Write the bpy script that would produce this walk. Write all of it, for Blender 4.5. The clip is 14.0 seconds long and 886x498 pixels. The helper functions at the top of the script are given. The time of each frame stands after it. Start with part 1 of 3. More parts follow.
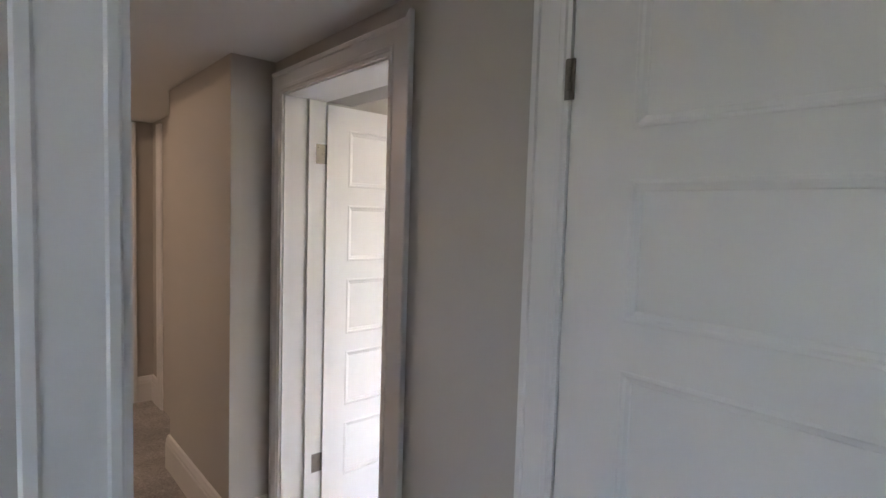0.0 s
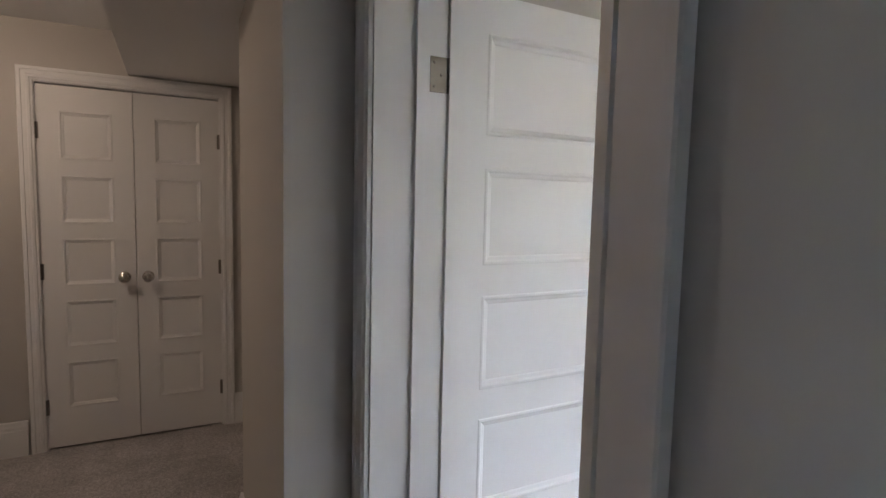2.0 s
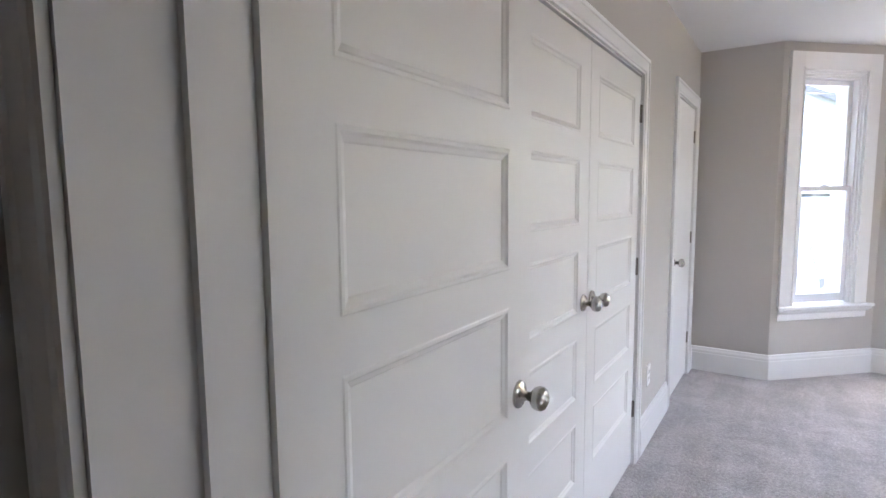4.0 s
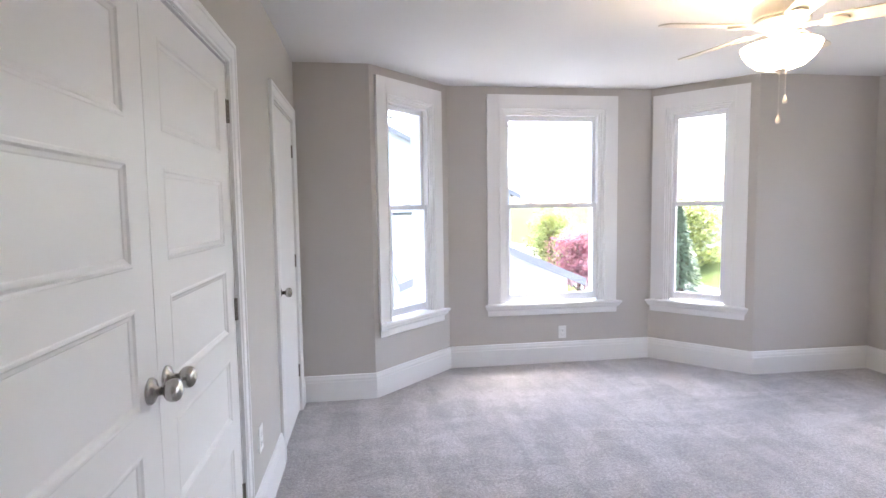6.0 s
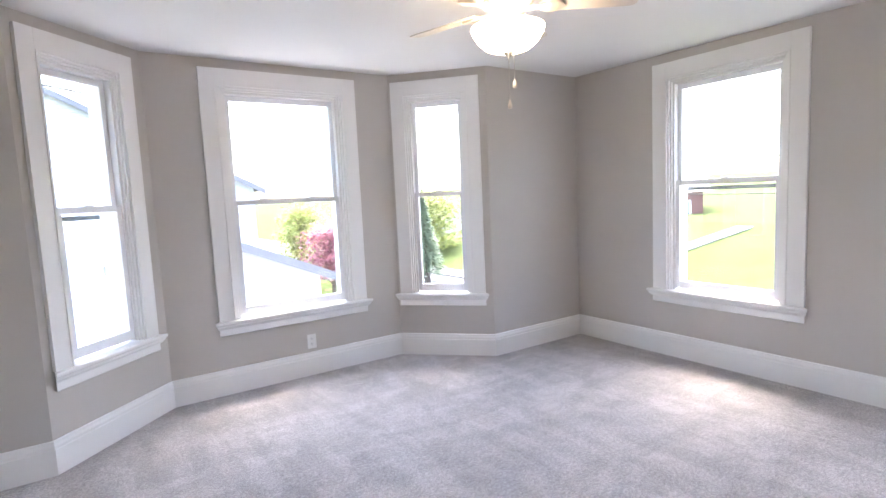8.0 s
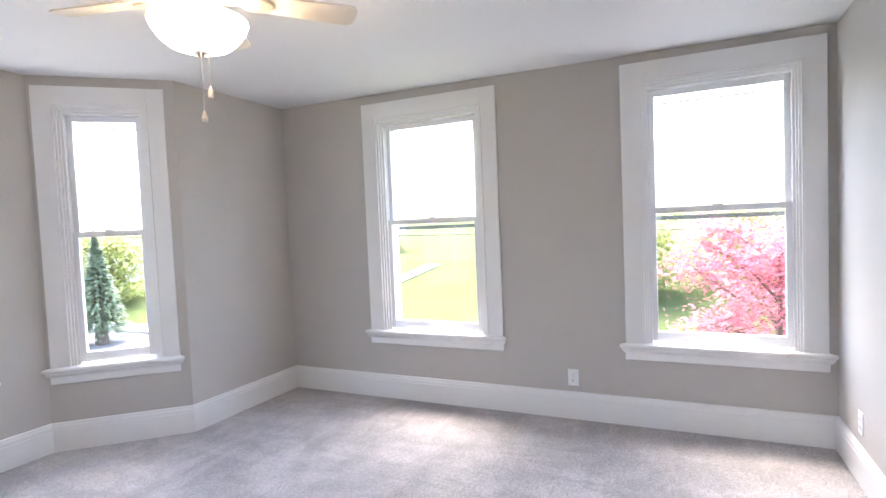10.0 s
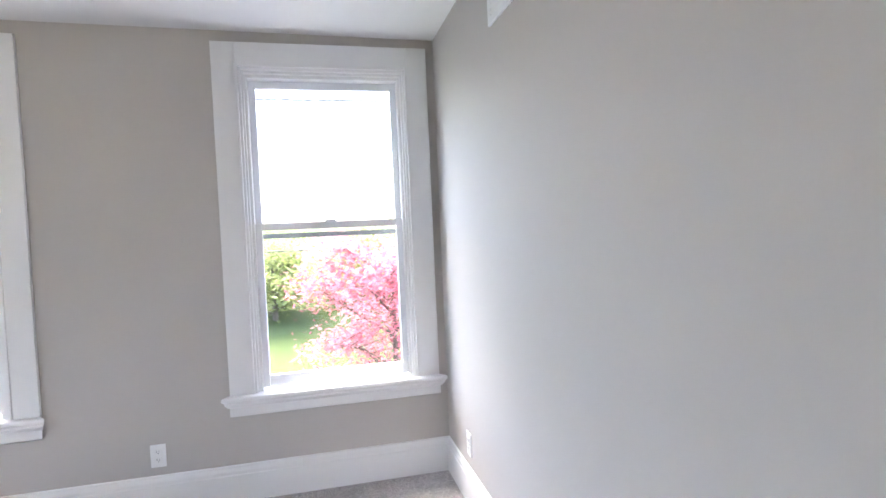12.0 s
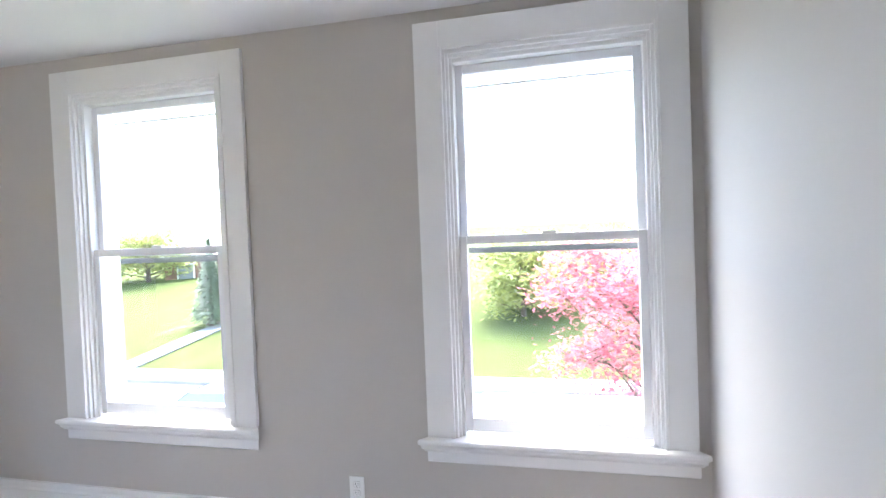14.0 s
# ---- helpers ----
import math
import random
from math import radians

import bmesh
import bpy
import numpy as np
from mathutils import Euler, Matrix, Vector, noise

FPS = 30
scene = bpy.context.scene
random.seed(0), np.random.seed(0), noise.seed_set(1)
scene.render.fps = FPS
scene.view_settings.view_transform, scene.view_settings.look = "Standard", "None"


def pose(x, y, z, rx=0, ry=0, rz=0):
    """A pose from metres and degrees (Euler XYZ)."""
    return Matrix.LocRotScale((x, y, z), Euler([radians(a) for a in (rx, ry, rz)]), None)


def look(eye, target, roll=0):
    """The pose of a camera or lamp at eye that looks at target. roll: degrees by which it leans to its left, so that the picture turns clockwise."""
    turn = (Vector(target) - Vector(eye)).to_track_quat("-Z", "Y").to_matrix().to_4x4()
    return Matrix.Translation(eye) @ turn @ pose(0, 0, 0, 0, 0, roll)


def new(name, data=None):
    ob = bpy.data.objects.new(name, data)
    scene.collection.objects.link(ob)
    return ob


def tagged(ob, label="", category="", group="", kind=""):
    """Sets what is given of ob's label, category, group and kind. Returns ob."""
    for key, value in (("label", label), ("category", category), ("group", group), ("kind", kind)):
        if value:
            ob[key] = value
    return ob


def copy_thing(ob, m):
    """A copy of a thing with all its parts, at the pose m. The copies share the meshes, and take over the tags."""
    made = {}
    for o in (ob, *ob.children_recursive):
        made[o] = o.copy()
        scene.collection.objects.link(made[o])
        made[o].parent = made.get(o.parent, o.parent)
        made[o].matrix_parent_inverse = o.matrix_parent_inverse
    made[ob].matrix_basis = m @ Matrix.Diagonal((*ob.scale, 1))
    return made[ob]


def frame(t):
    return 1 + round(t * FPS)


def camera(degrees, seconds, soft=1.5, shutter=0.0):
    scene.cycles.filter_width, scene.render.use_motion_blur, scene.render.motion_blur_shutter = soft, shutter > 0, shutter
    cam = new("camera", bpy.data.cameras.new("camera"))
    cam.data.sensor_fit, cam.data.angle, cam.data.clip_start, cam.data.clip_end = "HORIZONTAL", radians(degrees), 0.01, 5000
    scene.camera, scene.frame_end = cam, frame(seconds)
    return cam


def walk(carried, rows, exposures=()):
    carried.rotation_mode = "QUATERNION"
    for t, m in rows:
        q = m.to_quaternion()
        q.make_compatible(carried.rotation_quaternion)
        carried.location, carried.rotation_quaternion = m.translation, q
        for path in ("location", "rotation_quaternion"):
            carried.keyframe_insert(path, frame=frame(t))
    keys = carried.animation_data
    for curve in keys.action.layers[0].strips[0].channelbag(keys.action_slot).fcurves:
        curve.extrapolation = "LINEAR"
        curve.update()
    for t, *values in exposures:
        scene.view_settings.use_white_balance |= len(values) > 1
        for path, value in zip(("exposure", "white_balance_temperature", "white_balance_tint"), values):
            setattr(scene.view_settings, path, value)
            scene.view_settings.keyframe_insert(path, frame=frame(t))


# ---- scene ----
cam = camera(80.0, 14.0)
PATH = [
    (0, (2.322, 0.052, 1.514), (0.823, 1.37, 1.383), 1.8),
    (0.1, (2.271, 0.087, 1.509), (0.766, 1.396, 1.356), 1.7),
    (0.3, (2.158, 0.184, 1.504), (0.62, 1.453, 1.354), 2.9),
    (0.5, (2.071, 0.221, 1.504), (0.526, 1.482, 1.347), 2.2),
    (1, (1.847, 0.398, 1.492), (0.249, 1.588, 1.325), 1.2),
    (1.5, (1.634, 0.533, 1.481), (-0.087, 1.53, 1.273), 1.8),
    (2, (1.369, 0.619, 1.441), (-0.409, 1.52, 1.272), 1.3),
    (2.2, (1.295, 0.641, 1.46), (-0.471, 1.563, 1.29), 0.8),
    (4.3, (0.593, 0.932, 1.443), (-0.339, 2.695, 1.295), -0.2),
    (4.5, (0.569, 1.002, 1.444), (-0.257, 2.821, 1.332), 0.0),
    (5, (0.525, 1.16, 1.448), (0.092, 3.104, 1.27), 1.4),
    (5.5, (0.498, 1.316, 1.447), (0.546, 3.304, 1.239), -0.5),
    (6, (0.528, 1.484, 1.455), (0.802, 3.459, 1.303), -0.8),
    (6.5, (0.583, 1.685, 1.445), (1.052, 3.605, 1.137), -1.7),
    (7, (0.623, 1.828, 1.444), (1.366, 3.676, 1.261), -1.3),
    (7.2, (0.671, 1.848, 1.462), (1.545, 3.635, 1.259), -1.7),
    (9.3, (0.944, 2.118, 1.455), (2.384, 3.503, 1.373), -1.9),
    (9.5, (0.982, 2.146, 1.451), (2.541, 3.395, 1.359), -1.6),
    (10, (1.08, 2.241, 1.439), (2.895, 3.076, 1.344), -2.4),
    (10.5, (1.288, 2.209, 1.426), (3.222, 2.711, 1.34), -3.0),
    (11, (1.527, 2.187, 1.412), (3.515, 2.38, 1.311), -1.3),
    (11.5, (1.714, 2.21, 1.384), (3.701, 1.977, 1.376), -1.1),
    (12, (1.86, 2.138, 1.409), (3.803, 1.671, 1.338), -2.5),
    (12.5, (1.99, 2.027, 1.436), (3.975, 1.822, 1.302), -1.7),
    (13, (2.179, 1.991, 1.467), (4.175, 1.945, 1.343), -0.4),
    (13.5, (2.375, 1.994, 1.48), (4.371, 2.104, 1.435), -1.0),
    (14, (2.532, 1.969, 1.492), (4.477, 2.433, 1.442), -2.2),
]
EXPOSURES = [(0.0, 5.45, 7100, 15), (1.0, 5.1, 6750, 14), (2.2, 4.78, 6430, 11), (4.3, 4.48, 6560, 14), (6.0, 4.41, 6560, 14), (10.0, 4.33, 6460, 13), (12.0, 4.42, 6320, 11), (14.0, 4.34, 6260, 10)]
walk(cam, [(t, look(e, g, r)) for t, e, g, r in PATH], EXPOSURES)

# ---- world, sun ----
world = bpy.data.worlds.new("overcast_sky")
scene.world = world
world.use_nodes = True
wn = world.node_tree
sky = wn.nodes.new("ShaderNodeTexSky")
sky.sky_type = "NISHITA"
sky.sun_disc = False
sky.sun_elevation = radians(68)
sky.sun_rotation = radians(60)
sky.air_density = 1.0
sky.dust_density = 4.0
sky.ozone_density = 1.0
wn.links.new(sky.outputs[0], wn.nodes["Background"].inputs[0])
wn.nodes["Background"].inputs[1].default_value = 0.15
sun_data = bpy.data.lights.new("sun", "SUN")
sun_data.energy = 0.25
sun_data.angle = radians(60)
sun_data.color = (1.0, 0.96, 0.9)
sun = new("sun", sun_data)
sun.matrix_world = look((0, 0, 20), (-7.0, -4.04, 0))


# ---- materials ----
def material(name, color, rough=0.5, metal=0.0, vary=0.04, scale=6.0, bump=0.0, bump_scale=200.0, color2=None, emit=0.0,
             emit_color=(1, 1, 1), spec=0.5):
    m = bpy.data.materials.new(name)
    m.use_nodes = True
    n, l = m.node_tree.nodes, m.node_tree.links
    b = n["Principled BSDF"]
    b.inputs["Roughness"].default_value = rough
    b.inputs["Metallic"].default_value = metal
    b.inputs["Specular IOR Level"].default_value = spec
    geo = n.new("ShaderNodeTexCoord")
    big = n.new("ShaderNodeTexNoise")
    big.inputs["Scale"].default_value = scale
    big.inputs["Detail"].default_value = 6
    l.new(geo.outputs["Object"], big.inputs["Vector"])
    ramp = n.new("ShaderNodeMix")
    ramp.data_type = "RGBA"
    c2 = color2 or tuple(min(1, c * (1 + vary)) for c in color)
    c1 = color if color2 else tuple(c * (1 - vary) for c in color)
    ramp.inputs["A"].default_value = (*c1, 1)
    ramp.inputs["B"].default_value = (*c2, 1)
    l.new(big.outputs["Fac"], ramp.inputs["Factor"])
    l.new(ramp.outputs["Result"], b.inputs["Base Color"])
    if bump:
        fine = n.new("ShaderNodeTexNoise")
        fine.inputs["Scale"].default_value = bump_scale
        fine.inputs["Detail"].default_value = 4
        l.new(geo.outputs["Object"], fine.inputs["Vector"])
        bp = n.new("ShaderNodeBump")
        bp.inputs["Strength"].default_value = bump
        bp.inputs["Distance"].default_value = 0.002
        l.new(fine.outputs["Fac"], bp.inputs["Height"])
        l.new(bp.outputs["Normal"], b.inputs["Normal"])
    if emit:
        b.inputs["Emission Color"].default_value = (*emit_color, 1)
        b.inputs["Emission Strength"].default_value = emit
    return m


WALL = material("greige_wall_paint", (0.52, 0.495, 0.468), 0.75, vary=0.025, scale=1.5, bump=0.12, bump_scale=260, spec=0.3)
CEIL = material("white_ceiling_paint", (0.76, 0.76, 0.76), 0.85, vary=0.02, scale=1.2, bump=0.1, bump_scale=180, spec=0.2)
TRIM = material("white_semigloss_trim", (0.80, 0.80, 0.80), 0.38, vary=0.012, scale=3)
DOOR = material("white_door_paint", (0.79, 0.785, 0.78), 0.42, vary=0.015, scale=4, bump=0.02, bump_scale=120)
VINYL = material("white_vinyl_sash", (0.80, 0.81, 0.84), 0.35, vary=0.01, scale=4)
NICKEL = material("brushed_nickel", (0.50, 0.48, 0.45), 0.24, metal=1.0, vary=0.05, scale=40)
HINGE = material("satin_nickel_hinge", (0.24, 0.225, 0.205), 0.42, metal=1.0, vary=0.08, scale=50)
SCREW = material("dark_steel_screw", (0.18, 0.17, 0.16), 0.4, metal=1.0)
PLASTIC = material("white_outlet_plastic", (0.82, 0.82, 0.81), 0.35, vary=0.01)
# Near-black painted for the shade inside outlet slots and behind vent slats.
HOLLOW_SHADE = material("painted_hollow_shade", (0.02, 0.02, 0.02), 0.6)
GASKET = material("grey_storm_rail", (0.16, 0.17, 0.17), 0.5, vary=0.1, scale=10)
BLADE = material("pale_bleached_fan_blade", (0.62, 0.57, 0.50), 0.45, vary=0.06, scale=14)
FANMETAL = material("brushed_nickel_fan_body", (0.60, 0.57, 0.53), 0.35, metal=0.85, vary=0.04, scale=30)
BOWL = material("lit_frosted_glass", (0.9, 0.88, 0.84), 0.4, emit=1.1, emit_color=(1.0, 0.80, 0.55))
PULL = material("cream_pull", (0.72, 0.64, 0.55), 0.4, vary=0.03)
BULB = material("lit_bulb", (0.9, 0.85, 0.8), 0.4, emit=9.0, emit_color=(1.0, 0.72, 0.42))
LAMP = material("lit_lamp_glass", (0.9, 0.85, 0.8), 0.4, emit=1.3, emit_color=(1.0, 0.76, 0.58))
GRASS = material("spring_lawn", (0.055, 0.078, 0.022), 0.95, scale=0.8, color2=(0.095, 0.110, 0.046), bump=0.5, bump_scale=20, spec=0.02)
ASPHALT = material("asphalt_road", (0.10, 0.10, 0.10), 0.9, vary=0.2, scale=0.6, bump=0.4, bump_scale=50)
CONCRETE = material("concrete_path", (0.30, 0.29, 0.27), 0.9, vary=0.12, scale=1.2, bump=0.3, bump_scale=40)
SIDING = material("white_clapboard", (0.62, 0.63, 0.65), 0.6, vary=0.03, scale=1.5)
ROOF = material("grey_shingle", (0.085, 0.09, 0.105), 0.9, vary=0.25, scale=5, bump=0.5, bump_scale=40)
# The fascia's shade is put into this dark grey base colour.
FASCIA = material("fascia_painted_in_shade", (0.14, 0.14, 0.155), 0.6, vary=0.04)
BRICK = material("red_brick", (0.20, 0.095, 0.075), 0.9, vary=0.2, scale=4, bump=0.4, bump_scale=25)
BARK = material("grey_bark", (0.13, 0.10, 0.08), 0.9, vary=0.3, scale=12, bump=0.6, bump_scale=30)
WIRE = material("black_cable", (0.04, 0.04, 0.04), 0.6)
CARPAINT = material("blue_grey_car_paint", (0.16, 0.19, 0.25), 0.25, vary=0.03)
DARKGLASS = material("dark_window_glass", (0.04, 0.05, 0.06), 0.1)
# Pale base colour stands in for sky reflected in the distant panes.
PALEGLASS = material("pane_with_painted_sky", (0.22, 0.24, 0.27), 0.15)
RUBBER = material("black_rubber", (0.03, 0.03, 0.03), 0.8)


def leaf_material(name, a, b):
    m = bpy.data.materials.new(name)
    m.use_nodes = True
    n, l = m.node_tree.nodes, m.node_tree.links
    g = n.new("ShaderNodeNewGeometry")
    mix = n.new("ShaderNodeMix")
    mix.data_type = "RGBA"
    mix.inputs["A"].default_value = (*a, 1)
    mix.inputs["B"].default_value = (*b, 1)
    l.new(g.outputs["Random Per Island"], mix.inputs["Factor"])
    s = n["Principled BSDF"]
    s.inputs["Roughness"].default_value = 0.6
    l.new(mix.outputs["Result"], s.inputs["Base Color"])
    tr = n.new("ShaderNodeBsdfTranslucent")
    l.new(mix.outputs["Result"], tr.inputs["Color"])
    ms = n.new("ShaderNodeMixShader")
    ms.inputs[0].default_value = 0.4
    l.new(s.outputs[0], ms.inputs[1])
    l.new(tr.outputs[0], ms.inputs[2])
    l.new(ms.outputs[0], n["Material Output"].inputs[0])
    return m


RED_LEAF = leaf_material("crimson_maple_leaf", (0.42, 0.10, 0.14), (0.60, 0.24, 0.28))
DARK_RED_LEAF = leaf_material("dark_red_maple_leaf", (0.30, 0.10, 0.13), (0.46, 0.20, 0.24))
GREEN_LEAF = leaf_material("spring_green_leaf", (0.22, 0.26, 0.08), (0.44, 0.46, 0.16))
SPRUCE_LEAF = leaf_material("blue_green_needles", (0.11, 0.16, 0.09), (0.24, 0.30, 0.19))


def glass_material():
    m = bpy.data.materials.new("clear_window_glass")
    m.use_nodes = True
    n, l = m.node_tree.nodes, m.node_tree.links
    n.remove(n["Principled BSDF"])
    t, g, ms = n.new("ShaderNodeBsdfTransparent"), n.new("ShaderNodeBsdfGlossy"), n.new("ShaderNodeMixShader")
    t.inputs[0].default_value = (0.96, 0.97, 0.97, 1)
    g.inputs["Roughness"].default_value = 0.02
    ms.inputs[0].default_value = 0.05
    l.new(t.outputs[0], ms.inputs[1])
    l.new(g.outputs[0], ms.inputs[2])
    l.new(ms.outputs[0], n["Material Output"].inputs[0])
    return m


GLASS = glass_material()


def carpet_material():
    m = bpy.data.materials.new("grey_plush_carpet")
    m.use_nodes = True
    n, l = m.node_tree.nodes, m.node_tree.links
    b = n["Principled BSDF"]
    b.inputs["Roughness"].default_value = 1.0
    b.inputs["Specular IOR Level"].default_value = 0.1
    b.inputs["Sheen Weight"].default_value = 0.3
    co = n.new("ShaderNodeTexCoord")

    def tex(scale, detail, stretch=None, rough=0.5, distort=0.0):
        t = n.new("ShaderNodeTexNoise")
        t.inputs["Scale"].default_value = scale
        t.inputs["Detail"].default_value = detail
        t.inputs["Roughness"].default_value = rough
        t.inputs["Distortion"].default_value = distort
        if stretch:
            mp = n.new("ShaderNodeMapping")
            mp.inputs["Scale"].default_value = stretch
            mp.inputs["Rotation"].default_value = (0, 0, radians(18))
            l.new(co.outputs["Object"], mp.inputs[0])
            l.new(mp.outputs[0], t.inputs["Vector"])
        else:
            l.new(co.outputs["Object"], t.inputs["Vector"])
        return t

    def remap(src, lo, hi, a, c):
        r = n.new("ShaderNodeMapRange")
        r.inputs["From Min"].default_value, r.inputs["From Max"].default_value = lo, hi
        r.inputs["To Min"].default_value, r.inputs["To Max"].default_value = a, c
        l.new(src, r.inputs["Value"])
        return r.outputs[0]

    def times(x, y):
        k = n.new("ShaderNodeMath")
        k.operation = "MULTIPLY"
        l.new(x, k.inputs[0])
        l.new(y, k.inputs[1])
        return k.outputs[0]
    pile = tex(170, 4, rough=0.8)
    tuft = tex(60, 4, rough=0.7)
    # streak, brush and patch put the vacuumed pile's shading into the colour.
    streak = tex(3.4, 3, (1.5, 0.30, 1.0), rough=0.55, distort=0.5)
    brush = tex(2.6, 4, (0.35, 1.3, 1.0), rough=0.6, distort=0.8)
    patch = tex(5.0, 5, rough=0.7, distort=0.9)
    v = times(times(remap(pile.outputs["Fac"], 0.35, 0.65, 0.45, 1.30), remap(tuft.outputs["Fac"], 0.33, 0.67, 0.68, 1.24)),
              times(times(remap(streak.outputs["Fac"], 0.44, 0.57, 0.91, 1.07), remap(brush.outputs["Fac"], 0.45, 0.56, 0.93, 1.06)), remap(patch.outputs["Fac"], 0.43, 0.58, 0.92, 1.07)))
    col = n.new("ShaderNodeMix")
    col.data_type = "RGBA"
    col.blend_type = "MULTIPLY"
    col.inputs["Factor"].default_value = 1.0
    col.inputs["A"].default_value = (0.50, 0.475, 0.48, 1)
    l.new(v, col.inputs["B"])
    l.new(col.outputs["Result"], b.inputs["Base Color"])
    bp = n.new("ShaderNodeBump")
    bp.inputs["Strength"].default_value = 0.9
    bp.inputs["Distance"].default_value = 0.006
    l.new(times(pile.outputs["Fac"], tuft.outputs["Fac"]), bp.inputs["Height"])
    l.new(bp.outputs["Normal"], b.inputs["Normal"])
    return m


CARPET = carpet_material()


# ---- mesh helpers ----
def mesh_from(bm, name, mat, smooth=False):
    bmesh.ops.recalc_face_normals(bm, faces=bm.faces[:])
    me = bpy.data.meshes.new(name)
    bm.to_mesh(me)
    bm.free()
    me.materials.append(mat)
    if smooth:
        for p in me.polygons:
            p.use_smooth = True
    return me


def part(name, bm, mat, parent=None, label="", smooth=False, at=None):
    ob = new(name, mesh_from(bm, name, mat, smooth))
    if parent is not None:
        ob.parent = parent
    if at is not None:
        ob.matrix_basis = at
    if label:
        ob["label"] = label
    return ob


def thing(name, label, category, m=None, group="", kind=""):
    ob = tagged(new(name), label, category, group, kind)
    if m is not None:
        ob.matrix_basis = m
    return ob


def add_box(bm, x0, x1, y0, y1, z0, z1, bevel=0.0):
    tmp = bmesh.new() if bevel else bm
    v = [tmp.verts.new(p) for p in ((x0, y0, z0), (x1, y0, z0), (x1, y1, z0), (x0, y1, z0),
                                    (x0, y0, z1), (x1, y0, z1), (x1, y1, z1), (x0, y1, z1))]
    for q in ((0, 3, 2, 1), (4, 5, 6, 7), (0, 1, 5, 4), (1, 2, 6, 5), (2, 3, 7, 6), (3, 0, 4, 7)):
        tmp.faces.new([v[i] for i in q])
    if bevel:
        bmesh.ops.bevel(tmp, geom=tmp.edges[:], offset=bevel, segments=2, affect="EDGES", profile=0.6)
        me = bpy.data.meshes.new("tmp")
        tmp.to_mesh(me)
        tmp.free()
        bm.from_mesh(me)
        bpy.data.meshes.remove(me)
    return bm


def box(x0, x1, y0, y1, z0, z1, bevel=0.0):
    return add_box(bmesh.new(), x0, x1, y0, y1, z0, z1, bevel)


def lathe(profile, seg=28, axis="z"):
    """A turned body from (radius, height) pairs."""
    bm = bmesh.new()
    rings = []
    for r, h in profile:
        ring = []
        for i in range(seg):
            a = 2 * math.pi * i / seg
            c, s = r * math.cos(a), r * math.sin(a)
            ring.append(bm.verts.new((c, s, h) if axis == "z" else (c, -h, s)))
        rings.append(ring)
    for a, b in zip(rings, rings[1:]):
        for i in range(seg):
            bm.faces.new((a[i], a[(i + 1) % seg], b[(i + 1) % seg], b[i]))
    bm.faces.new(rings[0])
    bm.faces.new(rings[-1])
    return bm


def sweep(profile, path, cap=True):
    """Sweeps a closed (out, up) profile along a level polyline of (x, y), mitred; out is to the right of the way."""
    bm = bmesh.new()
    pts = [Vector(p) for p in path]
    rings = []
    for i, p in enumerate(pts):
        d0 = (p - pts[i - 1]).normalized() if i else (pts[1] - p).normalized()
        d1 = (pts[i + 1] - p).normalized() if i + 1 < len(pts) else d0
        n0, n1 = Vector((d0.y, -d0.x)), Vector((d1.y, -d1.x))
        mit = (n0 + n1) / (1 + n0.dot(n1))
        rings.append([bm.verts.new((p.x + mit.x * o, p.y + mit.y * o, z)) for o, z in profile])
    k = len(profile)
    for a, b in zip(rings, rings[1:]):
        for i in range(k):
            bm.faces.new((a[i], a[(i + 1) % k], b[(i + 1) % k], b[i]))
    if cap:
        bm.faces.new(rings[0])
        bm.faces.new(rings[-1])
    return bm


def tube(points, radii, seg=7):
    bm = bmesh.new()
    add_tube(bm, points, radii, seg)
    return bm


def add_tube(bm, points, radii, seg=7):
    pts = [Vector(p) for p in points]
    rings = []
    for i, p in enumerate(pts):
        d = (pts[min(i + 1, len(pts) - 1)] - pts[max(i - 1, 0)]).normalized()
        a = d.orthogonal().normalized()
        b = d.cross(a)
        rings.append([bm.verts.new(p + radii[i] * (math.cos(2 * math.pi * j / seg) * a + math.sin(2 * math.pi * j / seg) * b))
                      for j in range(seg)])
    for r, s in zip(rings, rings[1:]):
        best = min(range(seg), key=lambda o: (r[0].co - s[o].co).length)
        for j in range(seg):
            bm.faces.new((r[j], r[(j + 1) % seg], s[(j + 1 + best) % seg], s[(j + best) % seg]))
    bm.faces.new(rings[0])
    bm.faces.new(rings[-1])


# ---- walls ----
def frame_on(p0, p1):
    """Local frame of a wall: x along it, y outward, z up."""
    d = (Vector(p1) - Vector(p0)).normalized()
    return Matrix(((d.x, -d.y, 0, p0[0]), (d.y, d.x, 0, p0[1]), (0, 0, 1, 0), (0, 0, 0, 1)))


def wall(name, p0, p1, top, thick, openings=(), ext0=0.0, ext1=0.0, label="", bottom=-0.1, mat=None):
    length = (Vector(p1) - Vector(p0)).length
    bm = bmesh.new()
    u = -ext0
    for u0, u1, z0, z1 in sorted(openings):
        add_box(bm, u, u0, 0, thick, bottom, top)
        if z0 > bottom + 0.11:
            add_box(bm, u0, u1, 0, thick, bottom, z0)
        add_box(bm, u0, u1, 0, thick, z1, top)
        u = u1
    add_box(bm, u, length + ext1, 0, thick, bottom, top)
    ob = part(name, bm, mat or WALL, at=frame_on(p0, p1))
    return tagged(ob, label or "greige painted plaster wall", "wall", kind="structure")


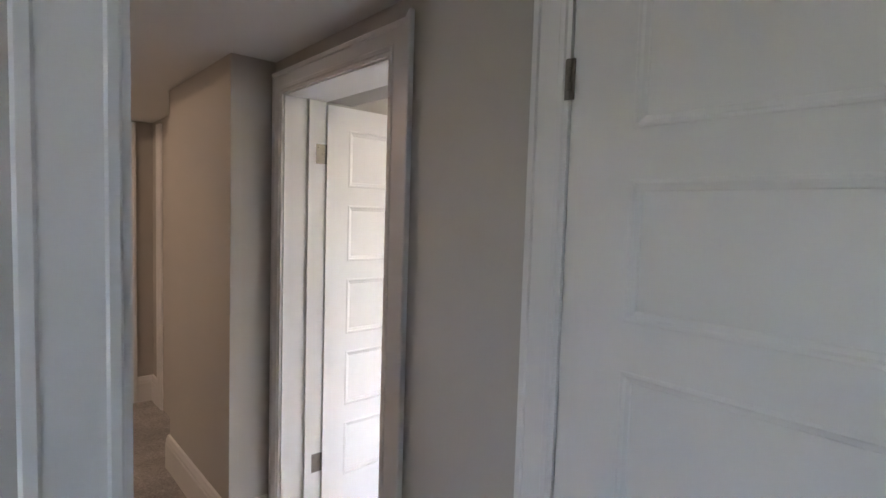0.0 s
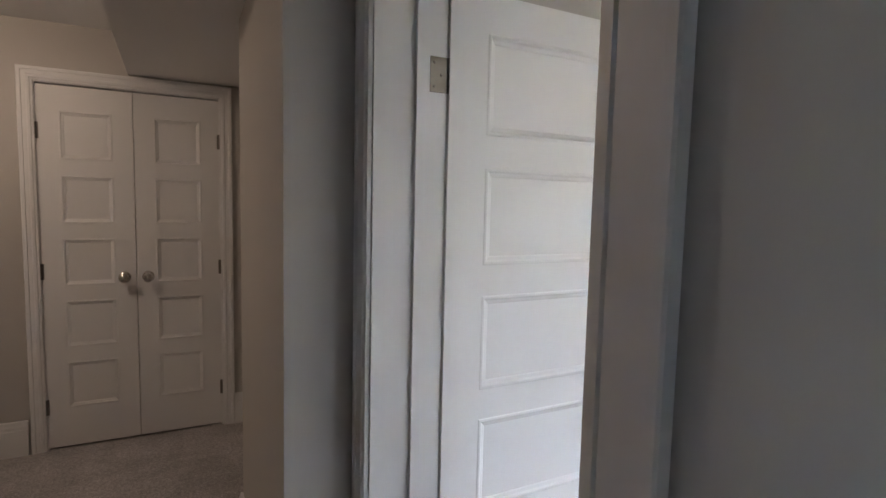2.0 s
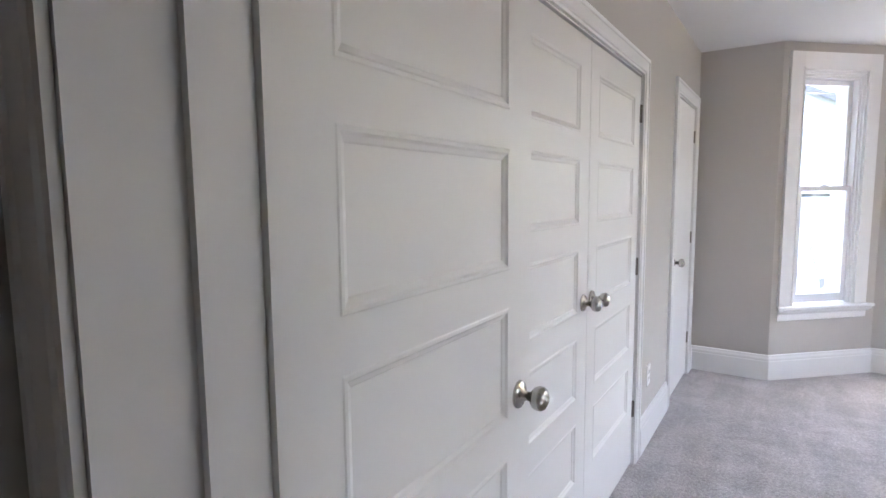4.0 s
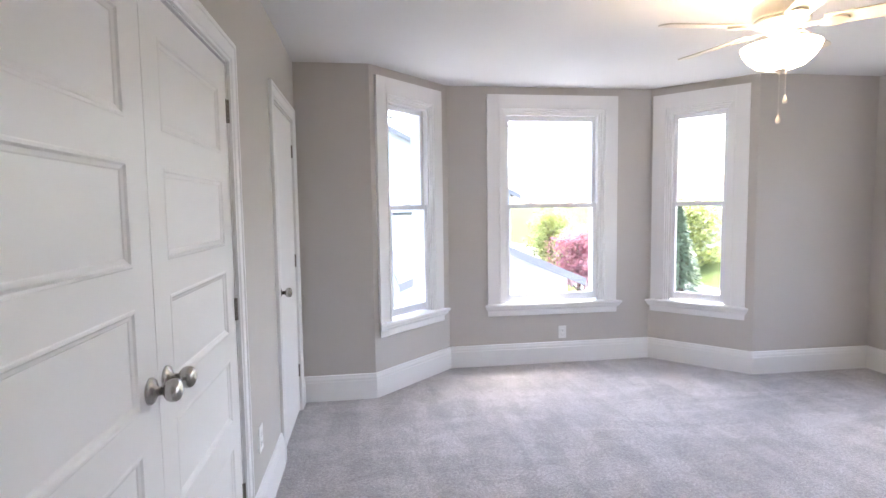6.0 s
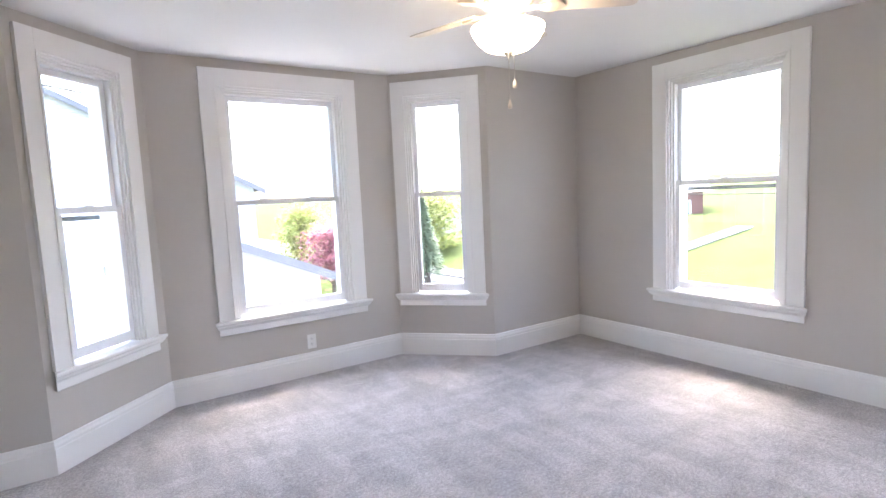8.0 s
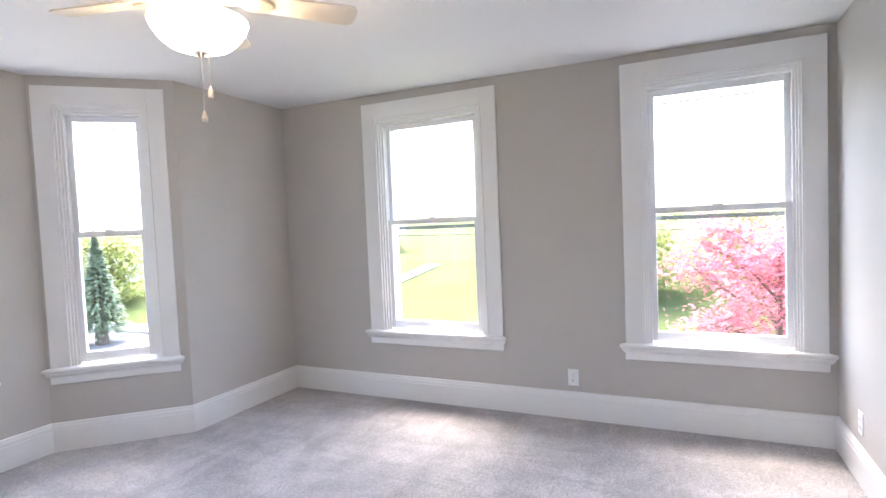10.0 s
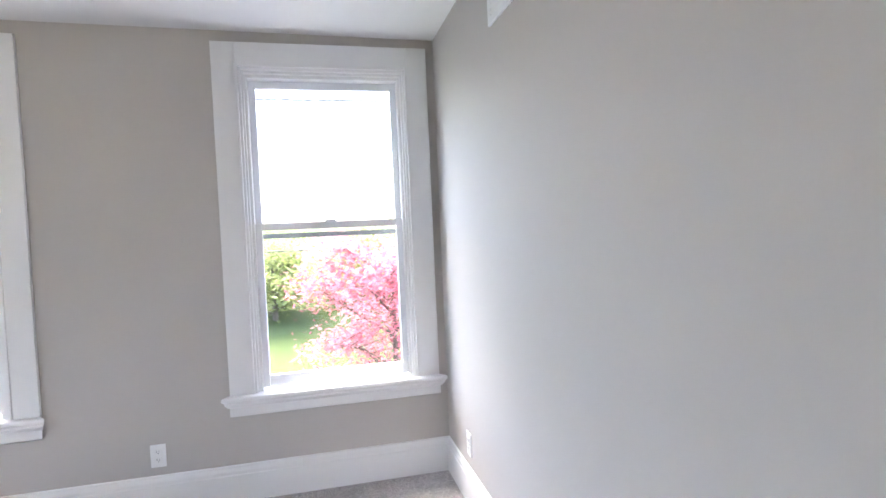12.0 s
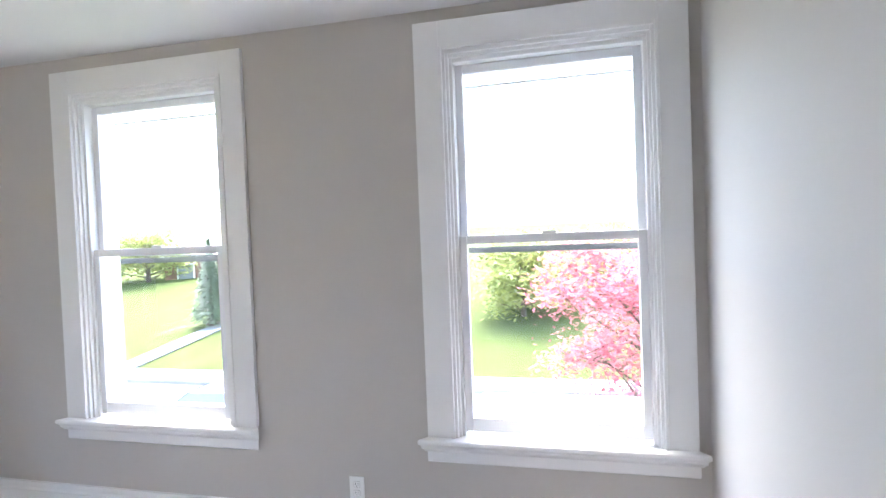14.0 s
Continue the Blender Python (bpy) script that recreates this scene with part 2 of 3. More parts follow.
ROOM_TOP = 2.535
NW, BA, BB, BC, BD, NE, SE = (0, 5.525), (0.55, 5.525), (1.23, 6.178), (3.16, 6.178), (3.755, 5.53), (4.865, 5.52), (4.855, 1.428)
SW = (0, 1.415)
T = 0.24
WZ0, WZ1 = 0.555, 2.355
wall("wall_west", SW, NW, ROOM_TOP, 0.14, [(2.085 - 1.415, 3.65 - 1.415, 0, 2.03), (4.6 - 1.415, 5.36 - 1.415, 0, 2.09)], ext1=0.2)
wall("wall_north_west", NW, BA, ROOM_TOP, T)
wall("wall_bay_west", BA, BB, ROOM_TOP, T, [(0.445 - 0.29, 0.445 + 0.29, WZ0, WZ1)])
wall("wall_bay_north", BB, BC, ROOM_TOP, T, [(0.976 - 0.51, 0.976 + 0.51, WZ0, WZ1)], ext0=0.09, ext1=0.09)
wall("wall_bay_east", BC, BD, ROOM_TOP, T, [(0.42 - 0.29, 0.42 + 0.29, WZ0, WZ1)])
wall("wall_north_east", BD, NE, ROOM_TOP, T, ext1=T)
E1, E2 = 5.52 - 4.085, 5.52 - 2.05
wall("wall_east", NE, SE, ROOM_TOP, T, [(E1 - 0.47, E1 + 0.47, WZ0, WZ1), (E2 - 0.47, E2 + 0.47, WZ0, WZ1)], ext1=0.3)
DX0, DX1 = 0.12, 0.91
FACE = 1.05
wall("wall_south", SE, (-2.2, 1.415), ROOM_TOP, 1.415 - FACE, [(4.855 - DX1 - 0.05, 4.855 - DX0 + 0.05, 0, 2.02), (4.855 - 2.375, 4.855 - 1.605, 0, 2.1)],
     ext0=0.0, ext1=0.0)
# closets behind the doors
wall("wall_closet_back", (-0.75, 1.375), (-0.75, 5.8), ROOM_TOP, 0.1)
wall("wall_closet_north", (-0.75, 5.72), (-0.14, 5.72), ROOM_TOP, 0.1)
wall("wall_closet_mid", (-0.75, 4.1), (-0.14, 4.1), ROOM_TOP, 0.1)

bm = bmesh.new()
add_box(bm, -0.9, 5.2, 1.415, 6.6, ROOM_TOP, ROOM_TOP + 0.2)
for v in bm.verts:
    if v.co.x > 0 and v.co.y < 2 and v.co.z < ROOM_TOP + 0.1:
        v.co.z -= 0.038  # the old ceiling sags towards this corner
tagged(part("ceiling", bm, CEIL), "smooth white painted ceiling", "ceiling", kind="structure")
bm = bmesh.new()
add_box(bm, -3.0, 5.05, -1.8, 6.45, -0.14, 0.0)
tagged(part("floor", bm, CARPET), "grey plush carpet, the shading of vacuum streaks in its colour", "carpet", kind="structure")

# corridor
XE = -2.19
wall("wall_corridor_west", (XE, -1.0), (XE, 1.5), 2.5, 0.14, [(-0.05 + 1.0, 0.866 + 1.0, 0, 2.052)], ext0=0.1)
wall("wall_corridor_south", (1.42, -1.0), (XE, -1.0), 2.5, 0.12)
bm = box(-0.93, 0.03, 0.855, FACE - 0.001, -0.1, 2.3)
tagged(part("wall_corridor_bump", bm, WALL), "greige boxed-out wall in the corridor", "wall", kind="structure")
wall("wall_landing_west", (1.53, 0.18), (1.53, -1.7), 2.5, -0.12)
wall("wall_landing_south", (3.4, -1.7), (1.42, -1.7), 2.5, 0.2, [(0.75 - 0.285, 0.75 + 0.285, WZ0, WZ1)])
wall("wall_landing_east", (3.4, 1.05), (3.4, -1.7), 2.5, 0.12)
# Unseen block, added to stop light showing through the gap between the doors.
tagged(part("closet_light_block", box(XE - 0.3, XE - 0.06, -0.3, 1.2, -0.1, 2.3), WALL), "added block that stops light leaking between the closet doors", "wall", kind="structure")


def slab(name, x0, x1, y0, y1, z0a, z0b, label):
    """A ceiling slab whose underside runs from z0a at x0 to z0b at x1."""
    b = box(x0, x1, y0, y1, 0, 1)
    for v in b.verts:
        low = z0a if v.co.x < (x0 + x1) / 2 else z0b
        v.co.z = low if v.co.z < 0.5 else 2.56
    return tagged(part(name, b, CEIL), label, "ceiling", kind="structure")


slab("ceiling_corridor", XE - 0.7, 3.4, 0.39, FACE, 2.125, 2.2, "low white painted corridor ceiling")
slab("ceiling_corridor_landing", -0.48, 1.53, -1.7, 0.39, 2.165, 2.165, "low white painted corridor ceiling")
slab("ceiling_landing", 1.53, 3.4, -1.7, 0.39, 2.5, 2.5, "white painted landing ceiling")
slab("ceiling_corridor_recess", XE - 0.2, -0.48, -1.1, 0.39, 2.365, 2.365, "raised white ceiling recess in the corridor")


def on_wall(p0, p1, u):
    return frame_on(p0, p1) @ pose(u, 0, 0)


# ---- baseboards and trim ----
BASE = [(0, 0), (0.02, 0), (0.02, 0.145), (0.017, 0.15), (0.017, 0.166), (0.012, 0.18), (0.010, 0.192), (0, 0.197)]


def baseboard(name, path):
    return tagged(part(name, sweep(BASE, path), TRIM), "tall white moulded wooden baseboard", "baseboard", kind="structure")


baseboard("baseboard", [(0, 5.456), NW, BA, BB, BC, BD, NE, SE, (1.0, 1.415)])
baseboard("baseboard", [(0, 3.75), (0, 4.504)])
baseboard("baseboard", [(0, 1.43), (0, 1.995)])
baseboard("baseboard", [(-0.93, FACE), (-0.93, 0.855), (0.03, 0.855), (0.03, FACE - 0.022)])
baseboard("baseboard", [(1.0, FACE), (1.49, FACE)])
baseboard("baseboard", [(XE, -1.0), (XE, -0.132)])
baseboard("baseboard", [(XE, 0.937), (XE, FACE), (-2.0, FACE)])


def casing_profile(w, t):
    """Across the board from the opening outwards: a stepped, moulded casing."""
    return [(0, 0), (0, t * 0.55), (0.010, t * 0.62), (0.014, t * 0.85), (0.026, t * 0.9), (0.030, t * 0.72), (w - 0.022, t * 0.78),
            (w - 0.018, t), (w - 0.004, t), (w, t * 0.85), (w, 0)]


def side_board(x, sign, z0, z1, w, t, mitre=0.0):
    """A board up one side of an opening: local x along the wall, y negative into the room."""
    b = bmesh.new()
    rings = []
    for z in (z0, z1):
        rings.append([b.verts.new((x + sign * o, -d, z + (o * mitre if z == z1 else 0))) for o, d in casing_profile(w, t)])
    k = len(rings[0])
    for i in range(k):
        b.faces.new((rings[0][i], rings[0][(i + 1) % k], rings[1][(i + 1) % k], rings[1][i]))
    b.faces.new(rings[0])
    b.faces.new(rings[1])
    return b


def head_board(x0, x1, z, w, t, mitre=1.0):
    b = bmesh.new()
    rings = []
    for x, s in ((x0, -1), (x1, 1)):
        rings.append([b.verts.new((x + s * o * mitre, -d, z + o)) for o, d in casing_profile(w, t)])
    k = len(rings[0])
    for i in range(k):
        b.faces.new((rings[0][i], rings[0][(i + 1) % k], rings[1][(i + 1) % k], rings[1][i]))
    b.faces.new(rings[0])
    b.faces.new(rings[1])
    return b


def door_frame(name, m, x0, x1, top, w, depth, label, wl=None, wr=None, jt=0.0):
    """Casing round a door opening, with its jambs, in a wall frame."""
    root = thing(name, label, "door frame", m, kind="structure")
    part("casing", side_board(x0, -1, 0, top, wl or w, 0.02, 1.0), TRIM, root)
    part("casing", side_board(x1, 1, 0, top, wr or w, 0.02, 1.0), TRIM, root)
    part("head_casing", head_board(x0, x1, top, w, 0.02), TRIM, root)
    part("jamb", box(x0 - jt, x0 + 0.006, 0.001, depth, 0, top - 0.006), TRIM, root)
    part("jamb", box(x1 - 0.006, x1 + jt, 0.001, depth, 0, top - 0.006), TRIM, root)
    part("head_jamb", box(x0, x1, 0.001, depth, top - 0.006, top), TRIM, root)
    return root


# ---- doors ----
def add_panel(bm, x0, x1, z0, z1, thick):
    """A recessed moulded panel, on both faces of the leaf."""
    steps = [(0.0, 0.0), (0.003, -0.0015), (0.009, -0.0015), (0.014, 0.003), (0.022, 0.006), (0.025, 0.0085)]
    for face in (0, 1):
        loops = []
        for ins, dep in steps:
            y = dep if face == 0 else thick - dep
            loops.append([bm.verts.new(p) for p in ((x0 + ins, y, z0 + ins), (x1 - ins, y, z0 + ins), (x1 - ins, y, z1 - ins), (x0 + ins, y, z1 - ins))])
        for a, b in zip(loops, loops[1:]):
            for i in range(4):
                bm.faces.new((a[i], a[(i + 1) % 4], b[(i + 1) % 4], b[i]))
        bm.faces.new(loops[-1])


def knob_parts(root, x, z, face=-1, y=0.0):
    k = part("knob", lathe([(0.0, 0.026), (0.011, 0.026), (0.0115, 0.034), (0.019, 0.036), (0.0255, 0.042), (0.0285, 0.052), (0.028, 0.060),
                            (0.023, 0.068), (0.012, 0.073), (0.0, 0.074)], 28, "y"), NICKEL, root, "brushed nickel round knob", True)
    r = part("rosette", lathe([(0.0, 0.0), (0.033, 0.0), (0.033, 0.004), (0.030, 0.008), (0.022, 0.010), (0.020, 0.013), (0.012, 0.015),
                               (0.0105, 0.03), (0.0, 0.03)], 28, "y"), NICKEL, k, "brushed nickel rosette", True)
    k.matrix_basis = pose(x, y, z) if face < 0 else pose(x, y, z, 0, 0, 180)
    return k, r


def hinge_part(root, x, y, z, plate=0.0, side=1):
    bm = bmesh.new()
    for i in range(5):
        b = lathe([(0.0, 0), (0.0062, 0.0006), (0.0062, 0.0168), (0.0, 0.0174)], 12)
        me = bpy.data.meshes.new("tmp")
        b.to_mesh(me)
        b.free()
        n0 = len(bm.verts)
        bm.from_mesh(me)
        bpy.data.meshes.remove(me)
        bm.verts.ensure_lookup_table()
        for v in bm.verts[n0:]:
            v.co.z += -0.0445 + i * 0.0178
    add_box(bm, -0.013, 0.013, 0.001, 0.0065, -0.0445, 0.0445, 0.0006)
    h = part("hinge", bm, HINGE, root, "satin nickel butt hinge")
    h.matrix_basis = pose(x, y, z)
    return h


def panel_door(name, w, h, label, knob_x=None, knob_z=0.965, hinge_x=None, stile=0.115, hinge_zs=(0.27, 1.03, 1.82), group="", knobs=(-1,),
               hinge_y=-0.004, top=1.893, pitch=0.351, ph=0.266):
    """A five-panel leaf: x across, y through it (front at 0), z up from its foot."""
    t = 0.035
    root = thing(name, label, "door", group=group)
    tops = [top - pitch * i for i in range(5)]
    part("stile", box(0, stile, 0, t, 0.012, h), DOOR, root)
    part("stile", box(w - stile, w, 0, t, 0.012, h), DOOR, root)
    edges = [h] + [z for top in tops for z in (top, top - ph)] + [0.012]
    for i in range(0, len(edges), 2):
        part("rail", box(stile, w - stile, 0, t, edges[i + 1], edges[i]), DOOR, root)
    for top in tops:
        b = bmesh.new()
        add_panel(b, stile, w - stile, top - ph, top, t)
        part("panel", b, DOOR, root)
    if knob_x is not None:
        for s in knobs:
            knob_parts(root, knob_x, knob_z, s, 0.0 if s < 0 else t)
    if hinge_x is not None:
        for z in hinge_zs:
            hinge_part(root, hinge_x, hinge_y, z)
    return root


# bedroom closet, a pair of doors
mw = frame_on(SW, NW)
door_frame("door_frame_1", mw, 2.085 - 1.415, 3.65 - 1.415, 2.03, 0.085, 0.14, "white moulded casing round the closet doors")
d = panel_door("closet_door", 0.776, 2.015, "white five-panel wooden closet door, closed, round nickel knob", 0.726, 1.025, None, 0.105, group="bedroom closet doors", top=1.912, pitch=0.338, ph=0.245)
d.matrix_basis = mw @ pose(2.090 - 1.415, 0.006, 0)
d = panel_door("closet_door", 0.776, 2.015, "white five-panel wooden closet door, closed, round nickel knob", 0.050, 1.025, 0.779, 0.105, group="bedroom closet doors", top=1.912, pitch=0.338, ph=0.245, hinge_zs=(0.31, 1.07, 1.84))
d.matrix_basis = mw @ pose(2.869 - 1.415, 0.006, 0)
door_frame("door_frame_2", mw, 4.6 - 1.415, 5.36 - 1.415, 2.09, 0.085, 0.14, "white moulded casing round a narrow closet door")
d = thing("closet_door", "plain white flat single closet door, closed, round nickel knob", "door")
part("leaf", box(0, 0.75, 0, 0.035, 0.012, 2.075, 0.002), DOOR, d)
knob_parts(d, 0.06, 0.975, -1, 0.0)
for hz in (0.3, 1.1, 1.87):
    hinge_part(d, 0.753, -0.004, hz)
d.matrix_basis = mw @ pose(4.605 - 1.415, 0.006, 0)

# doorway from the corridor; its leaf stands open along the west wall
ms = frame_on((DX0, FACE), (DX1, FACE))
door_frame("door_frame_3", ms, 0, DX1 - DX0, 2.012, 0.095, 0.2, "white moulded casing round the bedroom doorway", wl=0.082, wr=0.115, jt=0.049)
LEAF_M = pose(DX0 + 0.016, 1.252, 0, 0, 0, 90.5)
leaf = panel_door("bedroom_door", 0.765, 1.995, "white five-panel wooden bedroom door, standing wide open", 0.703, 0.972, None, 0.115, knobs=(-1,))
leaf.matrix_basis = LEAF_M
frame3 = bpy.data.objects["door_frame_3"]
part("door_stop", box(0.006, 0.018, 0.11, 0.145, 0, 2.006), TRIM, frame3)
for hz in (0.325, 1.77):
    hb = bmesh.new()
    add_box(hb, 0.006, 0.0085, 0.150, 0.198, hz - 0.0445, hz + 0.0445, 0.0008)
    hp = part("hinge_plate", hb, HINGE, frame3, "satin nickel hinge plate")
    for i, sy in enumerate((0.162, 0.182, 0.162)):
        part("screw", lathe([(0, 0), (0.004, 0), (0.003, 0.0015), (0, 0.0015)], 10), SCREW, hp, at=pose(0.0085, sy, hz - 0.03 + 0.03 * i, 0, 90, 0))
    part("hinge_barrel", lathe([(0, -0.0445), (0.0062, -0.0445), (0.0062, 0.0445), (0, 0.0445)], 12), HINGE, frame3, at=pose(0.008, 0.205, hz))
    hq = box(-0.002, 0.0, 0.003, 0.033, hz - 0.0445, hz + 0.0445)
    part("hinge_plate", hq, HINGE, leaf, "satin nickel hinge plate")

# the next door along the corridor, shut
m0 = frame_on((1.605, FACE), (2.375, FACE))
door_frame("door_frame_4", m0, 0, 0.77, 2.1, 0.105, 0.3, "white moulded casing round a shut corridor door")
d = panel_door("corridor_door", 0.76, 2.088, "white five-panel wooden corridor door, shut", 0.69, 0.965, -0.008, 0.147, hinge_zs=(0.27, 1.82), hinge_y=-0.008, top=1.99, pitch=0.393, ph=0.292)
d.matrix_basis = m0 @ pose(0.008, -0.006, 0)

# corridor closet, a pair of doors
mc = frame_on((XE, -0.05), (XE, 0.866))
door_frame("door_frame_5", mc, 0, 0.916, 2.052, 0.07, 0.14, "white moulded casing round the corridor closet doors")
d = panel_door("closet_door", 0.452, 2.037, "white five-panel narrow closet door, closed, round nickel knob", 0.392, 0.975, -0.002, 0.1, group="corridor closet doors", hinge_zs=(0.25, 1.02, 1.79), top=1.905)
d.matrix_basis = mc @ pose(0.004, 0.004, 0)
d = panel_door("closet_door", 0.452, 2.037, "white five-panel narrow closet door, closed, round nickel knob", 0.057, 0.975, 0.454, 0.1, group="corridor closet doors", hinge_zs=(0.25, 1.02, 1.79), top=1.905)
d.matrix_basis = mc @ pose(0.460, 0.004, 0)

# casing at the far end of the corridor and at the landing's opening
tagged(part("trim", side_board(0, -1, 0, 2.1, 0.11, 0.02), TRIM, at=frame_on((-1.9, FACE), (-1.0, FACE))), "white door casing at the corridor's end", "trim", kind="structure")
trim_root = thing("opening_trim", "white moulded casing on the landing's wall end", "trim", frame_on((1.53, 0.2), (1.53, -0.6)) , kind="structure")
part("casing", side_board(0.0, 1, 0, 2.15, 0.12, -0.02), TRIM, trim_root)
part("jamb", box(0, 0.019, -0.13, -0.0005, 0, 2.15), TRIM, trim_root)


# ---- windows ----
def window(name, m, w, glass_w, label, board=0.115, lock=1, top=2.465, storm=True):
    """A double-hung window in a wall frame centred on it: x along, y outward."""
    root = thing(name, label, "window", m, kind="structure")
    stool = 0.575
    h = w / 2
    inner = h - board
    zt = top - 0.112
    part("casing", box(-h, -inner, -0.024, 0, stool, top, 0.002), TRIM, root)
    part("casing", box(inner, h, -0.024, 0, stool, top, 0.002), TRIM, root)
    part("head_casing", box(-inner + 0.0005, inner - 0.0005, -0.024, 0, zt, top, 0.002), TRIM, root)
    # stepped mouldings falling back to the sash
    gap = inner - glass_w / 2 - 0.036
    outer, z_up = inner, zt
    for i, (frac, y0, y1) in enumerate(((0.24, -0.030, 0.03), (0.26, -0.016, 0.05), (0.22, -0.002, 0.07), (0.28, 0.014, 0.2))):
        s = gap * frac
        zs = 0.066 * frac
        b = bmesh.new()
        add_box(b, -outer, -outer + s, y0, y1, stool, z_up, 0.0025)
        add_box(b, outer - s, outer, y0, y1, stool, z_up, 0.0025)
        add_box(b, -outer + s, outer - s, y0, y1, z_up - zs, z_up, 0.0025)
        part("moulding", b, TRIM, root)
        outer -= s
        z_up -= zs
    # sashes: the lower one inside, the upper one outside
    g = glass_w / 2
    z_meet = 1.487

    def sash(nm, y, z0, z1, bottom_rail, top_rail):
        s = new(nm)
        s.parent = root
        part("stile", box(-outer + 0.001, -g, y, y + 0.032, z0, z1, 0.003), VINYL, s)
        part("stile", box(g, outer - 0.001, y, y + 0.032, z0, z1, 0.003), VINYL, s)
        part("rail", box(-g, g, y + 0.001, y + 0.031, z0, z0 + bottom_rail, 0.003), VINYL, s)
        part("rail", box(-g, g, y + 0.001, y + 0.031, z1 - top_rail, z1, 0.003), VINYL, s)
        p = part("pane", box(-g, g, y + 0.014, y + 0.018, z0 + bottom_rail, z1 - top_rail), GLASS, s)
        p.visible_shadow = False
        return s
    sash("lower_sash", 0.026, 0.592, z_meet, 0.062, 0.038)
    sash("upper_sash", 0.062, z_meet - 0.03, z_up - 0.002, 0.03, 0.04)
    for i in range(lock):
        lx = 0 if lock == 1 else (-0.2 + 0.4 * i)
        part("sash_lock", box(lx - 0.03, lx + 0.03, 0.03, 0.055, z_meet, z_meet + 0.012, 0.004), VINYL, root, "small white sash lock")
    if storm:
        part("storm_rail", box(-g - 0.02, g + 0.02, 0.185, 0.2, z_meet - 0.085, z_meet - 0.056), GASKET, root, "grey storm window rail")
    part("storm_rail", box(-g - 0.02, g + 0.02, 0.185, 0.2, z_up - 0.075, z_up - 0.063), VINYL, root)
    part("outer_sill", box(-outer, outer, 0.1, 0.26, 0.54, 0.59), VINYL, root)
    # stool with its moulded apron
    e = h + 0.038
    prof = [(0, 0.575), (0.062, 0.575), (0.066, 0.570), (0.066, 0.556), (0.058, 0.550), (0.052, 0.545), (0.050, 0.532), (0.040, 0.524), (0.034, 0.515),
            (0.022, 0.510), (0.022, 0.466), (0.016, 0.460), (0.0, 0.458)]
    b = bmesh.new()
    left = [b.verts.new((-(h - 0.012) - (o * 0.75), -o, z)) for o, z in prof]
    right = [b.verts.new(((h - 0.012) + (o * 0.75), -o, z)) for o, z in prof]
    k = len(prof)
    for i in range(k):
        b.faces.new((left[i], left[(i + 1) % k], right[(i + 1) % k], right[i]))
    b.faces.new(left)
    b.faces.new(right)
    part("sill", b, TRIM, root)
    part("sill_board", box(-inner, inner, 0.001, 0.08, 0.555, 0.5755), TRIM, root)
    return root


window("window_1", on_wall(BA, BB, 0.445), 0.79, 0.40, "narrow white double-hung bay window with moulded casing", 0.105)
window("window_2", on_wall(BB, BC, 0.976), 1.235, 0.80, "wide white double-hung bay window with moulded casing", 0.108, 2, storm=False)
window("window_3", on_wall(BC, BD, 0.42), 0.79, 0.385, "narrow white double-hung bay window with moulded casing", 0.105, storm=False)
window("window_4", on_wall(NE, SE, E1), 1.165, 0.735, "white double-hung window with moulded casing and sill", 0.115, top=2.445)
# window_6 is an added, unseen window that lets daylight onto the landing.
window("window_6", on_wall((3.4, -1.7), (1.53, -1.7), 0.75), 0.80, 0.36, "added unseen double-hung window that lights the landing", 0.115)
window("window_5", on_wall(NE, SE, E2), 1.145, 0.735, "white double-hung window with moulded casing and sill", 0.115, top=2.445)


# ---- outlets and vent ----
def outlet(m):
    root = thing("outlet", "white plastic duplex wall outlet above the baseboard", "outlet", m, "wall outlets")
    part("cover_plate", box(-0.038, 0.038, -0.006, 0, -0.06, 0.06, 0.003), PLASTIC, root)
    for z in (-0.0215, 0.0215):
        s = part("socket", box(-0.0165, 0.0165, -0.0085, -0.005, z - 0.0145, z + 0.0145, 0.0035), PLASTIC, root)
        part("slot", box(-0.0075, -0.0055, -0.009, -0.008, z - 0.001, z + 0.008), HOLLOW_SHADE, s)
        part("slot", box(0.0055, 0.0075, -0.009, -0.008, z - 0.001, z + 0.006), HOLLOW_SHADE, s)
        part("slot", box(-0.002, 0.002, -0.009, -0.008, z - 0.010, z - 0.006), HOLLOW_SHADE, s)
    part("screw", lathe([(0, 0), (0.003, 0), (0.0025, 0.0012), (0, 0.0012)], 10, "y"), PLASTIC, root, at=pose(0, -0.006, 0))
    return root


o = outlet(on_wall(NE, SE, 5.52 - 2.99) @ pose(0, 0, 0.30))
copy_thing(o, on_wall(BB, BC, 2.3 - 1.23) @ pose(0, 0, 0.285))
copy_thing(o, on_wall(SE, SW, 4.855 - 4.42) @ pose(0, 0, 0.315))
copy_thing(o, on_wall(SW, NW, 3.97 - 1.415) @ pose(0, 0, 0.40))

vent = thing("wall_vent", "white louvred return air vent high on the wall", "vent", on_wall(SE, SW, 4.855 - 3.66) @ pose(0, 0, 2.33))
bm = bmesh.new()
add_box(bm, -0.2, -0.17, -0.012, 0, -0.13, 0.13, 0.003)
add_box(bm, 0.17, 0.2, -0.012, 0, -0.13, 0.13, 0.003)
add_box(bm, -0.17, 0.17, -0.012, 0, -0.13, -0.1, 0.003)
add_box(bm, -0.17, 0.17, -0.012, 0, 0.1, 0.13, 0.003)
part("frame", bm, TRIM, vent)
# Dark sheet that stands in for the shade behind the slats.
part("shade_sheet", box(-0.17, 0.17, -0.002, -0.0005, -0.1, 0.1), HOLLOW_SHADE, vent)
